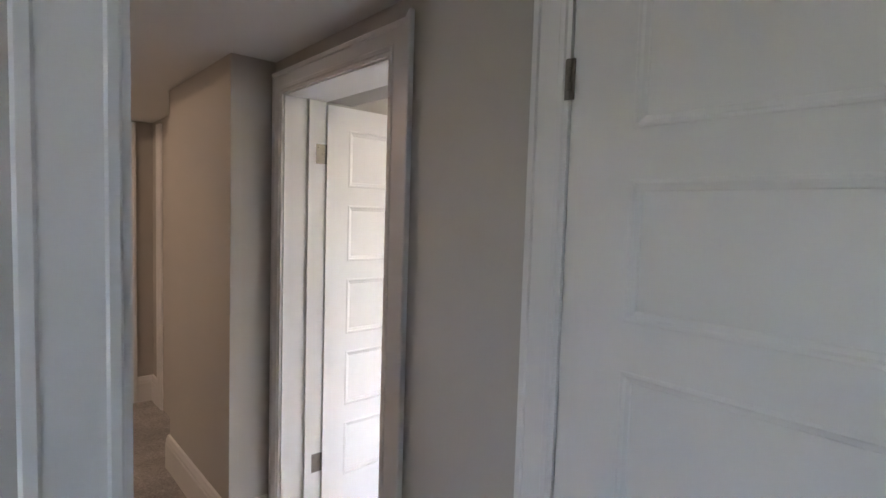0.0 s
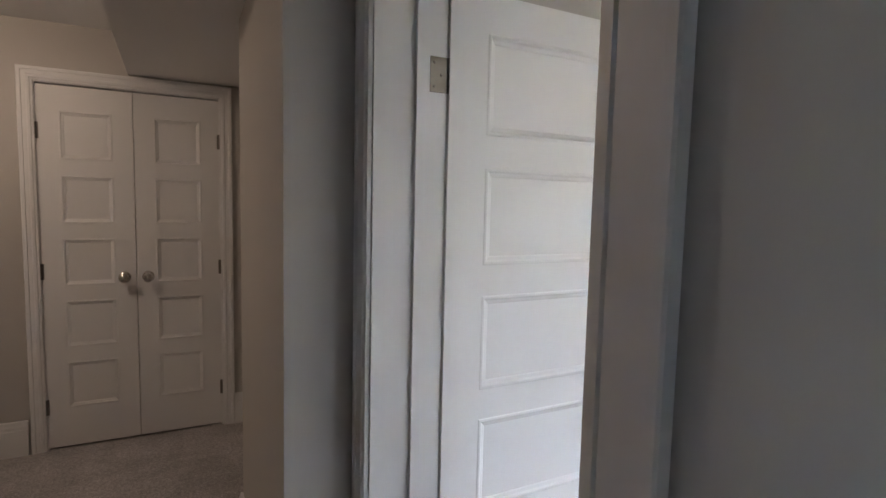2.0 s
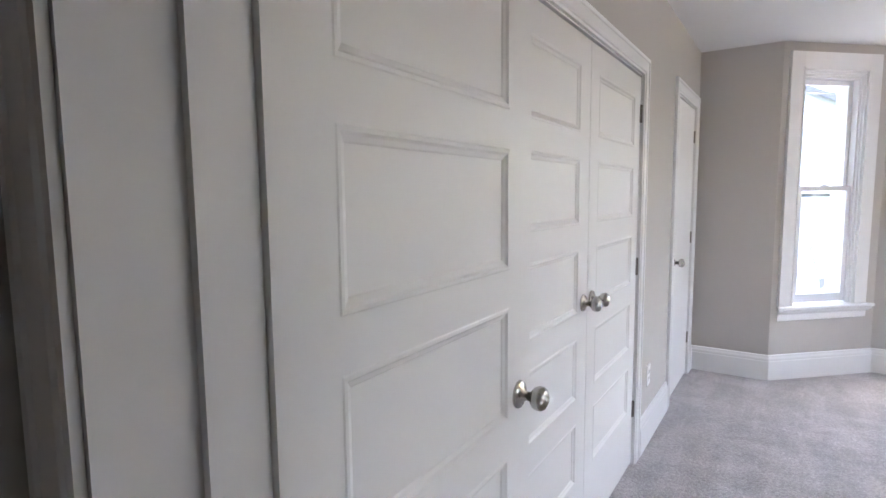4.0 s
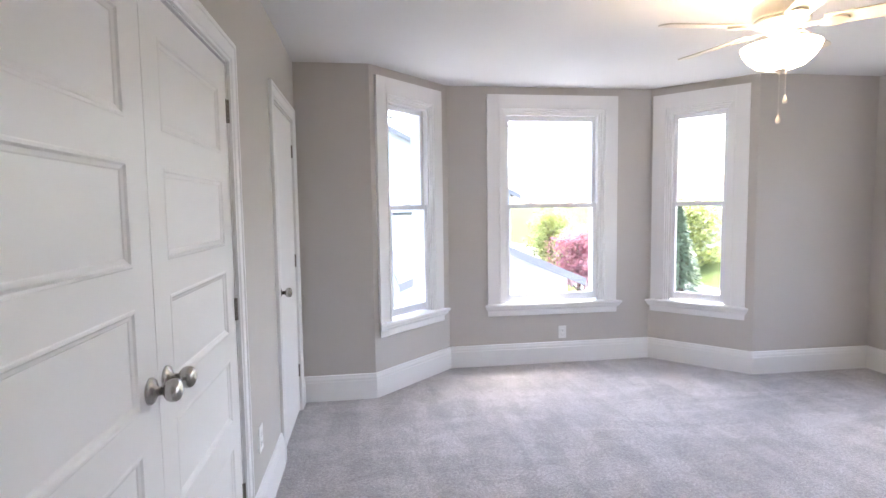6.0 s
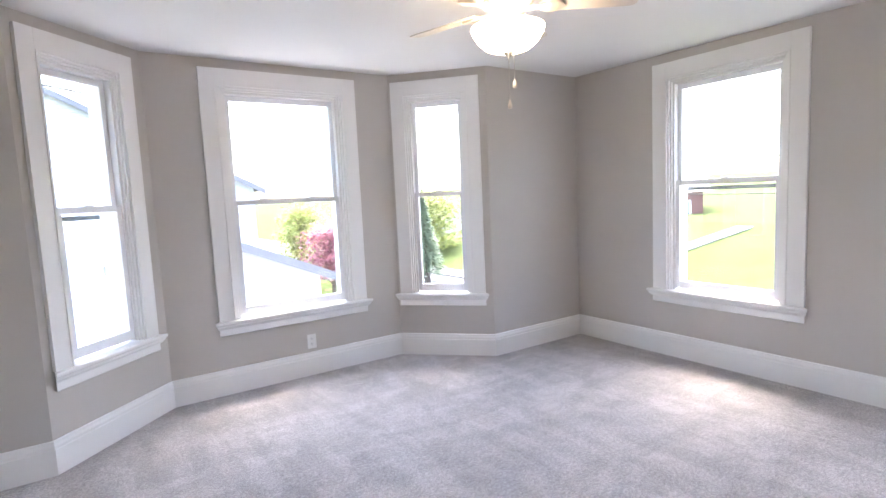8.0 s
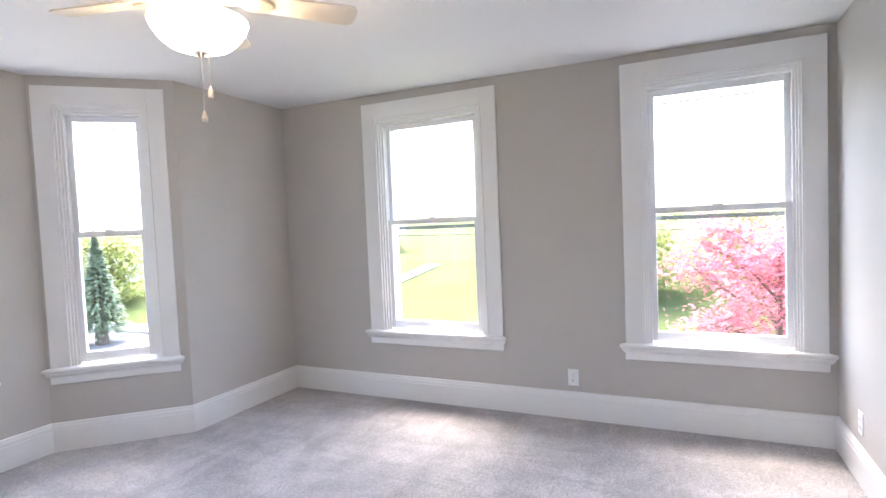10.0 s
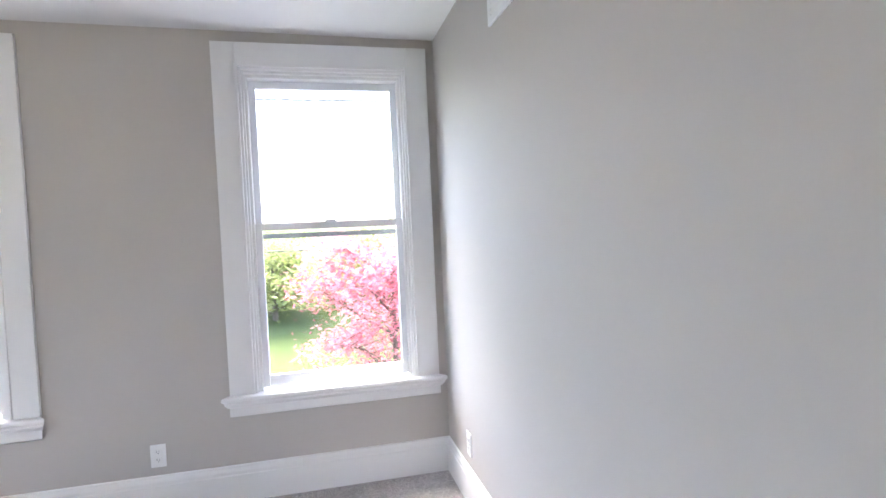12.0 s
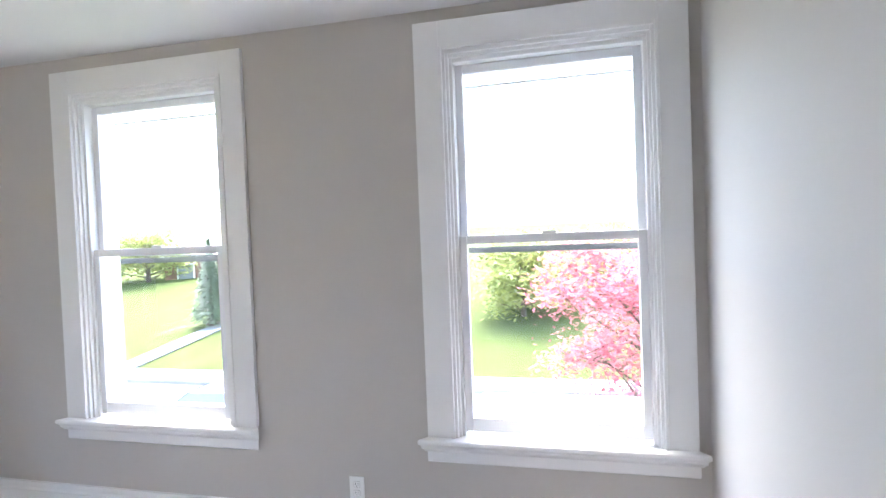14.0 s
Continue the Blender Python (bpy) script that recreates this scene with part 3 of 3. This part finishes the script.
for i in range(9):
    part("slat", box(-0.17, 0.17, -0.009, -0.007, -0.010, 0.010), TRIM, vent, at=pose(0, 0, -0.088 + i * 0.022, 35, 0, 0))

# ---- ceiling fan ----
FAN = (2.50, 3.83)
fan = thing("ceiling_fan", "five-blade flush ceiling fan with lit frosted glass bowl", "ceiling fan", pose(FAN[0], FAN[1], 0))
part("canopy", lathe([(0, ROOM_TOP), (0.065, ROOM_TOP), (0.062, 2.515), (0.035, 2.498), (0.0, 2.497)], 32), FANMETAL, fan, "brushed nickel ceiling canopy", True)
part("downrod", lathe([(0, 2.5), (0.013, 2.5), (0.013, 2.42), (0, 2.42)], 18), FANMETAL, fan, smooth=True)
part("housing", lathe([(0, 2.424), (0.03, 2.424), (0.085, 2.419), (0.118, 2.408), (0.124, 2.396), (0.124, 2.340), (0.118, 2.330), (0.0, 2.329)], 44), FANMETAL, fan, "brushed nickel motor housing", True)
part("rotor", lathe([(0, 2.329), (0.120, 2.329), (0.123, 2.322), (0.112, 2.308), (0.075, 2.296), (0.0, 2.295)], 44), FANMETAL, fan, smooth=True)
part("switch_housing", lathe([(0, 2.296), (0.06, 2.296), (0.062, 2.270), (0.05, 2.262), (0.048, 2.236), (0.0, 2.235)], 36), FANMETAL, fan, smooth=True)
bowl_bm = lathe([(0.0, 2.232), (0.05, 2.234), (0.052, 2.226), (0.060, 2.140), (0.075, 2.118), (0.1, 2.130), (0.135, 2.160), (0.155, 2.190), (0.163, 2.209), (0.168, 2.211),
                 (0.170, 2.205), (0.161, 2.180), (0.140, 2.148), (0.105, 2.118), (0.062, 2.103), (0.02, 2.099), (0.0, 2.099)], 48)
part("bowl", bowl_bm, BOWL, fan, "lit frosted white glass bowl", True)
for i in range(3):
    ang = math.radians(30 + 120 * i)
    part("bulb", lathe([(0, 2.222), (0.012, 2.22), (0.02, 2.200), (0.024, 2.18), (0.018, 2.160), (0, 2.152)], 16), BULB, fan, "glowing warm bulb", True,
         at=pose(0.095 * math.cos(ang), 0.095 * math.sin(ang), 0.012))
part("finial", lathe([(0, 2.102), (0.024, 2.101), (0.024, 2.094), (0.014, 2.088), (0.009, 2.080), (0, 2.077)], 20), FANMETAL, fan, smooth=True)
for i in range(5):
    arm_m = pose(0, 0, 2.298, 0, 0, 32 + 72 * i)
    b = bmesh.new()
    add_box(b, 0.085, 0.17, -0.014, 0.014, -0.010, -0.002, 0.003)
    oval = []
    for q in range(20):
        a = 2 * math.pi * q / 20
        oval.append((0.205 + 0.058 * math.cos(a), 0.040 * math.sin(a)))
    lo = [b.verts.new((x, y, -0.012)) for x, y in oval]
    hi = [b.verts.new((x, y, -0.002)) for x, y in oval]
    b.faces.new(lo[::-1])
    b.faces.new(hi)
    for q in range(20):
        b.faces.new((lo[q], lo[(q + 1) % 20], hi[(q + 1) % 20], hi[q]))
    a = part("blade_arm", b, FANMETAL, fan, at=arm_m @ pose(0, 0, 0, -12, 0, 0))
    b = bmesh.new()
    outline = [(0.165, -0.046)]
    for s in range(13):
        ang = -math.pi / 2 + math.pi * s / 12
        outline.append((0.53 + 0.06 * math.copysign(abs(math.cos(ang)) ** 0.55, math.cos(ang)), 0.064 * math.copysign(abs(math.sin(ang)) ** 0.55, math.sin(ang))))
    outline.append((0.165, 0.046))
    lo = [b.verts.new((x, y, 0.0)) for x, y in outline]
    hi = [b.verts.new((x, y, 0.006)) for x, y in outline]
    b.faces.new(lo[::-1])
    b.faces.new(hi)
    for q in range(len(lo)):
        b.faces.new((lo[q], lo[(q + 1) % len(lo)], hi[(q + 1) % len(lo)], hi[q]))
    part("blade", b, BLADE, a, "pale wooden fan blade")
for cx, z1 in ((0.016, 1.94), (-0.018, 1.845)):
    c = part("pull_chain", tube([(cx, -0.02, 2.1), (cx, -0.02, z1 + 0.03)], [0.0018, 0.0018], 6), FANMETAL, fan)
    part("pull", lathe([(0, z1 + 0.04), (0.004, z1 + 0.034), (0.011, z1 + 0.010), (0.009, z1 - 0.002), (0, z1 - 0.004)], 14), PULL, c, at=pose(cx, -0.02, 0))

# corridor ceiling lamp in the recess
lamp = thing("ceiling_lamp", "small flush ceiling lamp glowing warm in the corridor recess", "lamp", pose(-1.25, -0.5, 0))
part("base", lathe([(0, 2.364), (0.13, 2.364), (0.13, 2.345), (0, 2.344)], 30), FANMETAL, lamp)
part("shade", lathe([(0.12, 2.343), (0.125, 2.32), (0.10, 2.285), (0.05, 2.265), (0, 2.26)], 30), LAMP, lamp, smooth=True)


# ---- outdoors ----
GZ = -3.3
bm = bmesh.new()


def ground_z(x):
    """A level street side, then a lawn that climbs beyond the pavement."""
    return GZ + min(max(0.0, x - 19.5) * 0.17, 2.3) + min(max(0.0, x - 33) * 0.03, 6)


xs = [-400, -200, -60, -20, 0, 12, 19.5, 22, 24, 26, 28, 30, 33, 38, 45, 60, 90, 150, 250, 500, 900]
ys = [-600, -300, -120, -50, -20, 0, 10, 20, 30, 50, 90, 160, 300, 600]
grid = [[bm.verts.new((x, y, ground_z(x))) for y in ys] for x in xs]
for i in range(len(xs) - 1):
    for j in range(len(ys) - 1):
        bm.faces.new((grid[i][j], grid[i + 1][j], grid[i + 1][j + 1], grid[i][j + 1]))
tagged(part("ground", bm, GRASS), "sloping spring lawn and open ground", "lawn", kind="structure")
tagged(part("road", box(12.5, 18.0, -120, 120, GZ - 0.1, GZ + 0.03), ASPHALT), "pale grey asphalt street", "road", kind="structure")
tagged(part("pavement", box(18.0, 19.4, -120, 120, GZ - 0.1, GZ + 0.15), CONCRETE), "pale concrete pavement beside the street", "pavement", kind="structure")
# Unseen slab, added so the lawn's green bounce doesn't tint the landing.
tagged(part("pavement", box(-4, 12.4, -16, -2.0, GZ - 0.1, GZ + 0.04), CONCRETE), "added unseen concrete slab that keeps green bounce off the landing", "pavement", kind="structure")
# This slab is made up: it keeps green bounce off the garage's boards.
tagged(part("driveway", box(-6, 8.5, 7.5, 14.3, GZ - 0.1, GZ + 0.04), CONCRETE), "added concrete slab that cuts green bounce before the garage", "driveway", kind="structure")
bm = box(-0.5, 0.5, 0, 12.8, 0, 0.06)
tagged(part("path", bm, CONCRETE, at=pose(19.4, 19.2, GZ, 0, 0, -99.9) @ pose(0, 0, 0, 9.55, 0, 0)), "pale concrete path across the lawn", "path", kind="structure")


def clapboard_house(name, gable_y, x0, x1, eave, apex, depth, label, over=0.35):
    """A white boarded house, its gable towards the window."""
    root = thing(name, label, "house", kind="")
    xm = (x0 + x1) / 2
    b = bmesh.new()
    pts = [(x0, GZ), (x1, GZ), (x1, eave), (xm, apex), (x0, eave)]
    f = [b.verts.new((x, gable_y, z)) for x, z in pts]
    g = [b.verts.new((x, gable_y + depth, z)) for x, z in pts]
    b.faces.new(f)
    b.faces.new(g)
    for i in range(5):
        b.faces.new((f[i], f[(i + 1) % 5], g[(i + 1) % 5], g[i]))
    part("wall", b, SIDING, root)
    slope = (apex - eave) / (xm - x0)
    b = bmesh.new()
    z = GZ + 0.3
    while z < apex - 0.15:
        top = z + 0.118
        half = (x1 - x0) / 2 if z < eave else max(0.05, (apex - z) / slope)
        half2 = (x1 - x0) / 2 if top < eave else max(0.05, (apex - top) / slope)
        half = min(half, half2)
        v = [b.verts.new(p) for p in ((xm - half, gable_y - 0.028, z), (xm + half, gable_y - 0.028, z), (xm + half, gable_y - 0.006, top), (xm - half, gable_y - 0.006, top),
                                      (xm - half, gable_y, z), (xm + half, gable_y, z))]
        b.faces.new((v[0], v[1], v[2], v[3]))
        b.faces.new((v[4], v[5], v[1], v[0]))
        z += 0.12
    tagged(part("siding", b, SIDING, root), kind="stuff")
    for s in (-1, 1):
        ex = xm + s * ((x1 - x0) / 2 + over)
        ez = eave - over * slope
        b = bmesh.new()
        a = [b.verts.new(p) for p in ((xm, gable_y - over, apex + 0.08), (ex, gable_y - over, ez + 0.08), (ex, gable_y + depth + over, ez + 0.08), (xm, gable_y + depth + over, apex + 0.08))]
        c = [b.verts.new(v.co + Vector((0, 0, -0.06))) for v in a]
        b.faces.new(a)
        b.faces.new(c)
        for i in range(4):
            b.faces.new((a[i], a[(i + 1) % 4], c[(i + 1) % 4], c[i]))
        r = part("roof", b, ROOF, root)
        b = bmesh.new()
        a = [b.verts.new(p) for p in ((xm, gable_y - over - 0.03, apex + 0.09), (ex, gable_y - over - 0.03, ez + 0.09), (ex, gable_y - over - 0.03, ez - 0.11), (xm, gable_y - over - 0.03, apex - 0.11))]
        c = [b.verts.new(v.co + Vector((0, 0.028, 0))) for v in a]
        b.faces.new(a)
        b.faces.new(c)
        for i in range(4):
            b.faces.new((a[i], a[(i + 1) % 4], c[(i + 1) % 4], c[i]))
        part("fascia", b, FASCIA, r, "fascia board with its shade put into the grey")
    return root


clapboard_house("neighbour_house", 14.35, 1.55, 5.51, -0.265, 0.58, 7, "low white clapboard garage with a shingled gable roof")
clapboard_house("neighbour_house", 40.0, 25.0, 30.5, -1.3, 0.4, 6, "small white clapboard house down the street")
clapboard_house("neighbour_house", 22.5, -9.94, 6.24, 2.07, 6.24, 12, "tall white clapboard house with a shingled gable roof")


def brick_house(m):
    root = thing("brick_house", "red brick house with white trim across the lawn", "house", m)
    part("wall", box(-4, 4, 0, 8, -3.2, 1.1), BRICK, root)
    b = bmesh.new()
    v = [b.verts.new(p) for p in ((-4.5, -0.5, 1.1), (4.5, -0.5, 1.1), (4.5, 8.5, 1.1), (-4.5, 8.5, 1.1), (-4.5, 4, 2.4), (4.5, 4, 2.4))]
    for q in ((0, 1, 5, 4), (2, 3, 4, 5), (0, 4, 3), (1, 2, 5), (0, 3, 2, 1)):
        b.faces.new([v[i] for i in q])
    # The roof takes the pale concrete colour to look sunlit.
    part("roof", b, CONCRETE, root, "pale roof with sunlight put into its colour")
    for x in (-2.6, 0.2, 2.6):
        for z in (-1.0,):
            w = part("window", box(x - 0.6, x + 0.6, -0.06, 0, z, z + 1.5), TRIM, root, "white framed window")
            part("pane", box(x - 0.48, x + 0.48, -0.08, -0.06, z + 0.1, z + 1.4), PALEGLASS, w)
    part("porch", box(-1.2, 2.0, -2.0, 0, 0.7, 0.95), TRIM, root, "white porch roof")
    for x in (-1.1, 1.9):
        part("post", box(x - 0.1, x + 0.1, -1.9, -1.7, -3, 0.7), TRIM, root)
    return root


brick_house(pose(37, 27.0, -0.3, 0, 0, -58))

# porch roof below the east window
bm = bmesh.new()
v = [bm.verts.new(p) for p in ((5.11, -2.5, 0.33), (7.1, -2.5, 0.08), (7.1, 2.75, 0.08), (5.11, 2.75, 0.33))]
w = [bm.verts.new(p.co - Vector((0, 0, 0.14))) for p in v]
bm.faces.new(v)
bm.faces.new(w)
for i in range(4):
    bm.faces.new((v[i], v[(i + 1) % 4], w[(i + 1) % 4], w[i]))
porch = tagged(part("porch_roof", bm, ROOF), "weathered pale shingled porch roof below the window", "roof", kind="structure")
bm = bmesh.new()
for i in range(10):
    x = 5.115 + i * 0.197
    z = 0.33 - (x - 5.11) * 0.25 / 1.99
    add_box(bm, x, x + 0.192, -2.49, 2.74, z - 0.028, z + 0.004)
tagged(part("shingle", bm, ROOF, porch), kind="stuff")


def leaf_cloud(centres, radius, count, size, rng, flat=0.6):
    """Many small folded leaves scattered in clumps."""
    verts, faces = [], []
    for _ in range(count):
        c = centres[rng.randrange(len(centres))]
        p = Vector(c) + Vector((rng.gauss(0, 1), rng.gauss(0, 1), rng.gauss(0, flat))) * radius
        a = Vector((rng.uniform(-1, 1), rng.uniform(-1, 1), rng.uniform(-0.5, 0.5))).normalized()
        n = Vector((rng.uniform(-0.6, 0.6), rng.uniform(-0.6, 0.6), 1)).normalized()
        b = a.cross(n).normalized()
        s = size * rng.uniform(0.6, 1.3)
        i = len(verts)
        verts += [p - a * s, p + b * s * 0.45, p + a * s, p - b * s * 0.45]
        faces.append((i, i + 1, i + 2, i + 3))
    return verts, faces


def tree(name, m, label, height, spread, mat, leaves, leaf_size, seed, trunk_r=0.12, bare=0.3, clump=0.35, limbs=16):
    rng = random.Random(seed)
    root = thing(name, label, "tree", m)
    bm = bmesh.new()
    add_tube(bm, [(0, 0, -0.2), (0.04, 0.02, height * 0.3), (-0.05, 0.03, height * 0.65), (0.02, 0, height * 0.92)], [trunk_r, trunk_r * 0.8, trunk_r * 0.45, 0.02], 9)
    tips = []
    for i in range(limbs):
        z0 = height * (bare * 0.7 + (0.75 - bare * 0.5) * i / limbs)
        ang = i * 2.4 + rng.uniform(-0.4, 0.4)
        reach = spread * rng.uniform(0.55, 1.05) * (1 - 0.45 * i / limbs)
        p0 = Vector((0, 0, z0))
        p1 = Vector((math.cos(ang) * reach * 0.5, math.sin(ang) * reach * 0.5, z0 + height * 0.10))
        p2 = Vector((math.cos(ang + 0.2) * reach, math.sin(ang + 0.2) * reach, z0 + height * rng.uniform(0.1, 0.24)))
        add_tube(bm, [p0, p1, p2], [trunk_r * 0.4, trunk_r * 0.22, 0.008], 6)
        tips += [p1 * 0.5 + p2 * 0.5, p2]
        for _ in range(3):
            q = p1.lerp(p2, rng.uniform(0.1, 0.9))
            e = q + Vector((rng.uniform(-1, 1), rng.uniform(-1, 1), rng.uniform(-0.1, 0.6))) * spread * 0.3
            add_tube(bm, [q, e], [trunk_r * 0.13, 0.005], 5)
            tips.append(e)
    tips.append(Vector((0, 0, height * 0.95)))
    part("trunk", bm, BARK, root, "slender grey-brown trunk and limbs")
    verts, faces = leaf_cloud(tips, clump, leaves, leaf_size, rng)
    me = bpy.data.meshes.new("crown")
    me.from_pydata([tuple(v) for v in verts], [], faces)
    me.materials.append(mat)
    crown = new("crown", me)
    crown.parent = root
    return root


def spruce(m, label, height, seed):
    rng = random.Random(seed)
    root = thing("spruce_tree", label, "tree", m)
    part("trunk", tube([(0, 0, -0.2), (0, 0, height * 0.5), (0, 0, height)], [0.3, 0.18, 0.03], 8), BARK, root)
    verts, faces = [], []
    for i in range(3000):
        f = rng.random() ** 0.75
        z = height * (0.16 + 0.84 * (1 - f))
        ang = rng.uniform(0, 6.283)
        ang = round(ang / 0.45 + 0.9 * int(z * 1.6)) * 0.45 + rng.gauss(0, 0.09)
        r = height * 0.24 * f * math.sqrt(rng.random())
        p = Vector((math.cos(ang) * r, math.sin(ang) * r, z - 0.25 * r + rng.gauss(0, 0.14)))
        a = Vector((math.cos(ang), math.sin(ang), -0.3)) * 0.16
        b = Vector((-math.sin(ang), math.cos(ang), rng.uniform(-0.6, 0.6))) * 0.06
        k = len(verts)
        verts += [p - a, p + b, p + a, p - b]
        faces.append((k, k + 1, k + 2, k + 3))
    me = bpy.data.meshes.new("crown")
    me.from_pydata([tuple(v) for v in verts], [], faces)
    me.materials.append(SPRUCE_LEAF)
    new("crown", me).parent = root
    return root


tree("maple_tree", pose(11.0, 0.85, GZ), "crimson-leaved ornamental maple beside the street", 4.6, 2.0, RED_LEAF, 15000, 0.052, 5, 0.08, 0.5, 0.24, 20)
tree("maple_tree", pose(10.6, 26, GZ), "dark red maple beyond the white garage", 3.7, 1.2, DARK_RED_LEAF, 4500, 0.11, 6, 0.12, 0.2, 0.4)
tree("shade_tree", pose(10.6, 30, GZ), "fresh green tree beyond the white garage", 4.9, 1.3, GREEN_LEAF, 4500, 0.12, 7, 0.16, 0.1, 0.4)
tree("shade_tree", pose(26, 4.0, ground_z(26)), "pale green spring tree on the lawn", 3.6, 2.4, GREEN_LEAF, 7000, 0.13, 9, 0.14, 0.02, 0.5)
tree("shade_tree", pose(28, -0.8, ground_z(28)), "pale green spring tree on the lawn", 3.4, 2.6, GREEN_LEAF, 7000, 0.13, 10, 0.14, 0.02, 0.5)
tree("shade_tree", pose(34, 31, ground_z(34)), "pale green spring tree across the street", 3.6, 3.0, GREEN_LEAF, 5000, 0.18, 11, 0.18, 0.05, 0.6)
tree("shade_tree", pose(22, 35, ground_z(22)), "pale green spring tree across the street", 4.6, 2.6, GREEN_LEAF, 5000, 0.18, 12, 0.18, 0.05, 0.6)
spruce(pose(24.6, 18.8, -2.55), "blue-green spruce standing on the lawn", 4.2, 21)
spruce(pose(15.9, 26.0, GZ), "blue-green spruce beside the garage", 4.9, 22)

# cables along the street
for y_off, z in ((0.0, 2.0), (0.3, 1.6), (0.1, 0.3)):
    pts = [(20.5 + y_off, -60 + 12 * i, GZ + 4.4 + z + 0.5 * math.cos(i * 0.63)) for i in range(14)]
    tagged(part("power_line", tube(pts, [0.022] * 14, 6), WIRE), "black overhead cable along the street", "cable", "overhead cables")


def car(m):
    root = thing("car", "blue-grey parked car at the kerb", "car", m)
    b = bmesh.new()
    prof = [(-2.2, 0.35), (2.2, 0.35), (2.25, 0.7), (2.1, 0.88), (1.1, 0.98), (0.45, 1.42), (-1.1, 1.45), (-1.85, 1.0), (-2.2, 0.92), (-2.25, 0.6)]
    a = [b.verts.new((x, -0.85 if z < 1.2 else -0.66, z)) for x, z in prof]
    c = [b.verts.new((x, 0.85 if z < 1.2 else 0.66, z)) for x, z in prof]
    b.faces.new(a)
    b.faces.new(c)
    for i in range(len(a)):
        b.faces.new((a[i], a[(i + 1) % len(a)], c[(i + 1) % len(a)], c[i]))
    part("body", b, CARPAINT, root)
    b = bmesh.new()
    v = [b.verts.new(p) for p in ((1.06, -0.7, 1.02), (1.06, 0.7, 1.02), (0.5, 0.6, 1.41), (0.5, -0.6, 1.41))]
    b.faces.new(v)
    w = [b.verts.new(p.co + Vector((0.012, 0, 0.016))) for p in v]
    b.faces.new(w)
    for i in range(4):
        b.faces.new((v[i], v[(i + 1) % 4], w[(i + 1) % 4], w[i]))
    part("windscreen", b, DARKGLASS, root)
    for x in (-1.4, 1.4):
        for y in (-0.8, 0.8):
            wl = part("wheel", lathe([(0, -0.1), (0.3, -0.1), (0.33, -0.06), (0.33, 0.06), (0.3, 0.1), (0, 0.1)], 20, "y"), RUBBER, root, "black tyre", at=pose(x, y, 0.33))
            part("rim", lathe([(0, -0.105), (0.19, -0.105), (0.19, 0.105), (0, 0.105)], 16, "y"), HINGE, wl)
    return root


car(pose(13.4, 10.0, GZ + 0.03, 0, 0, 90))
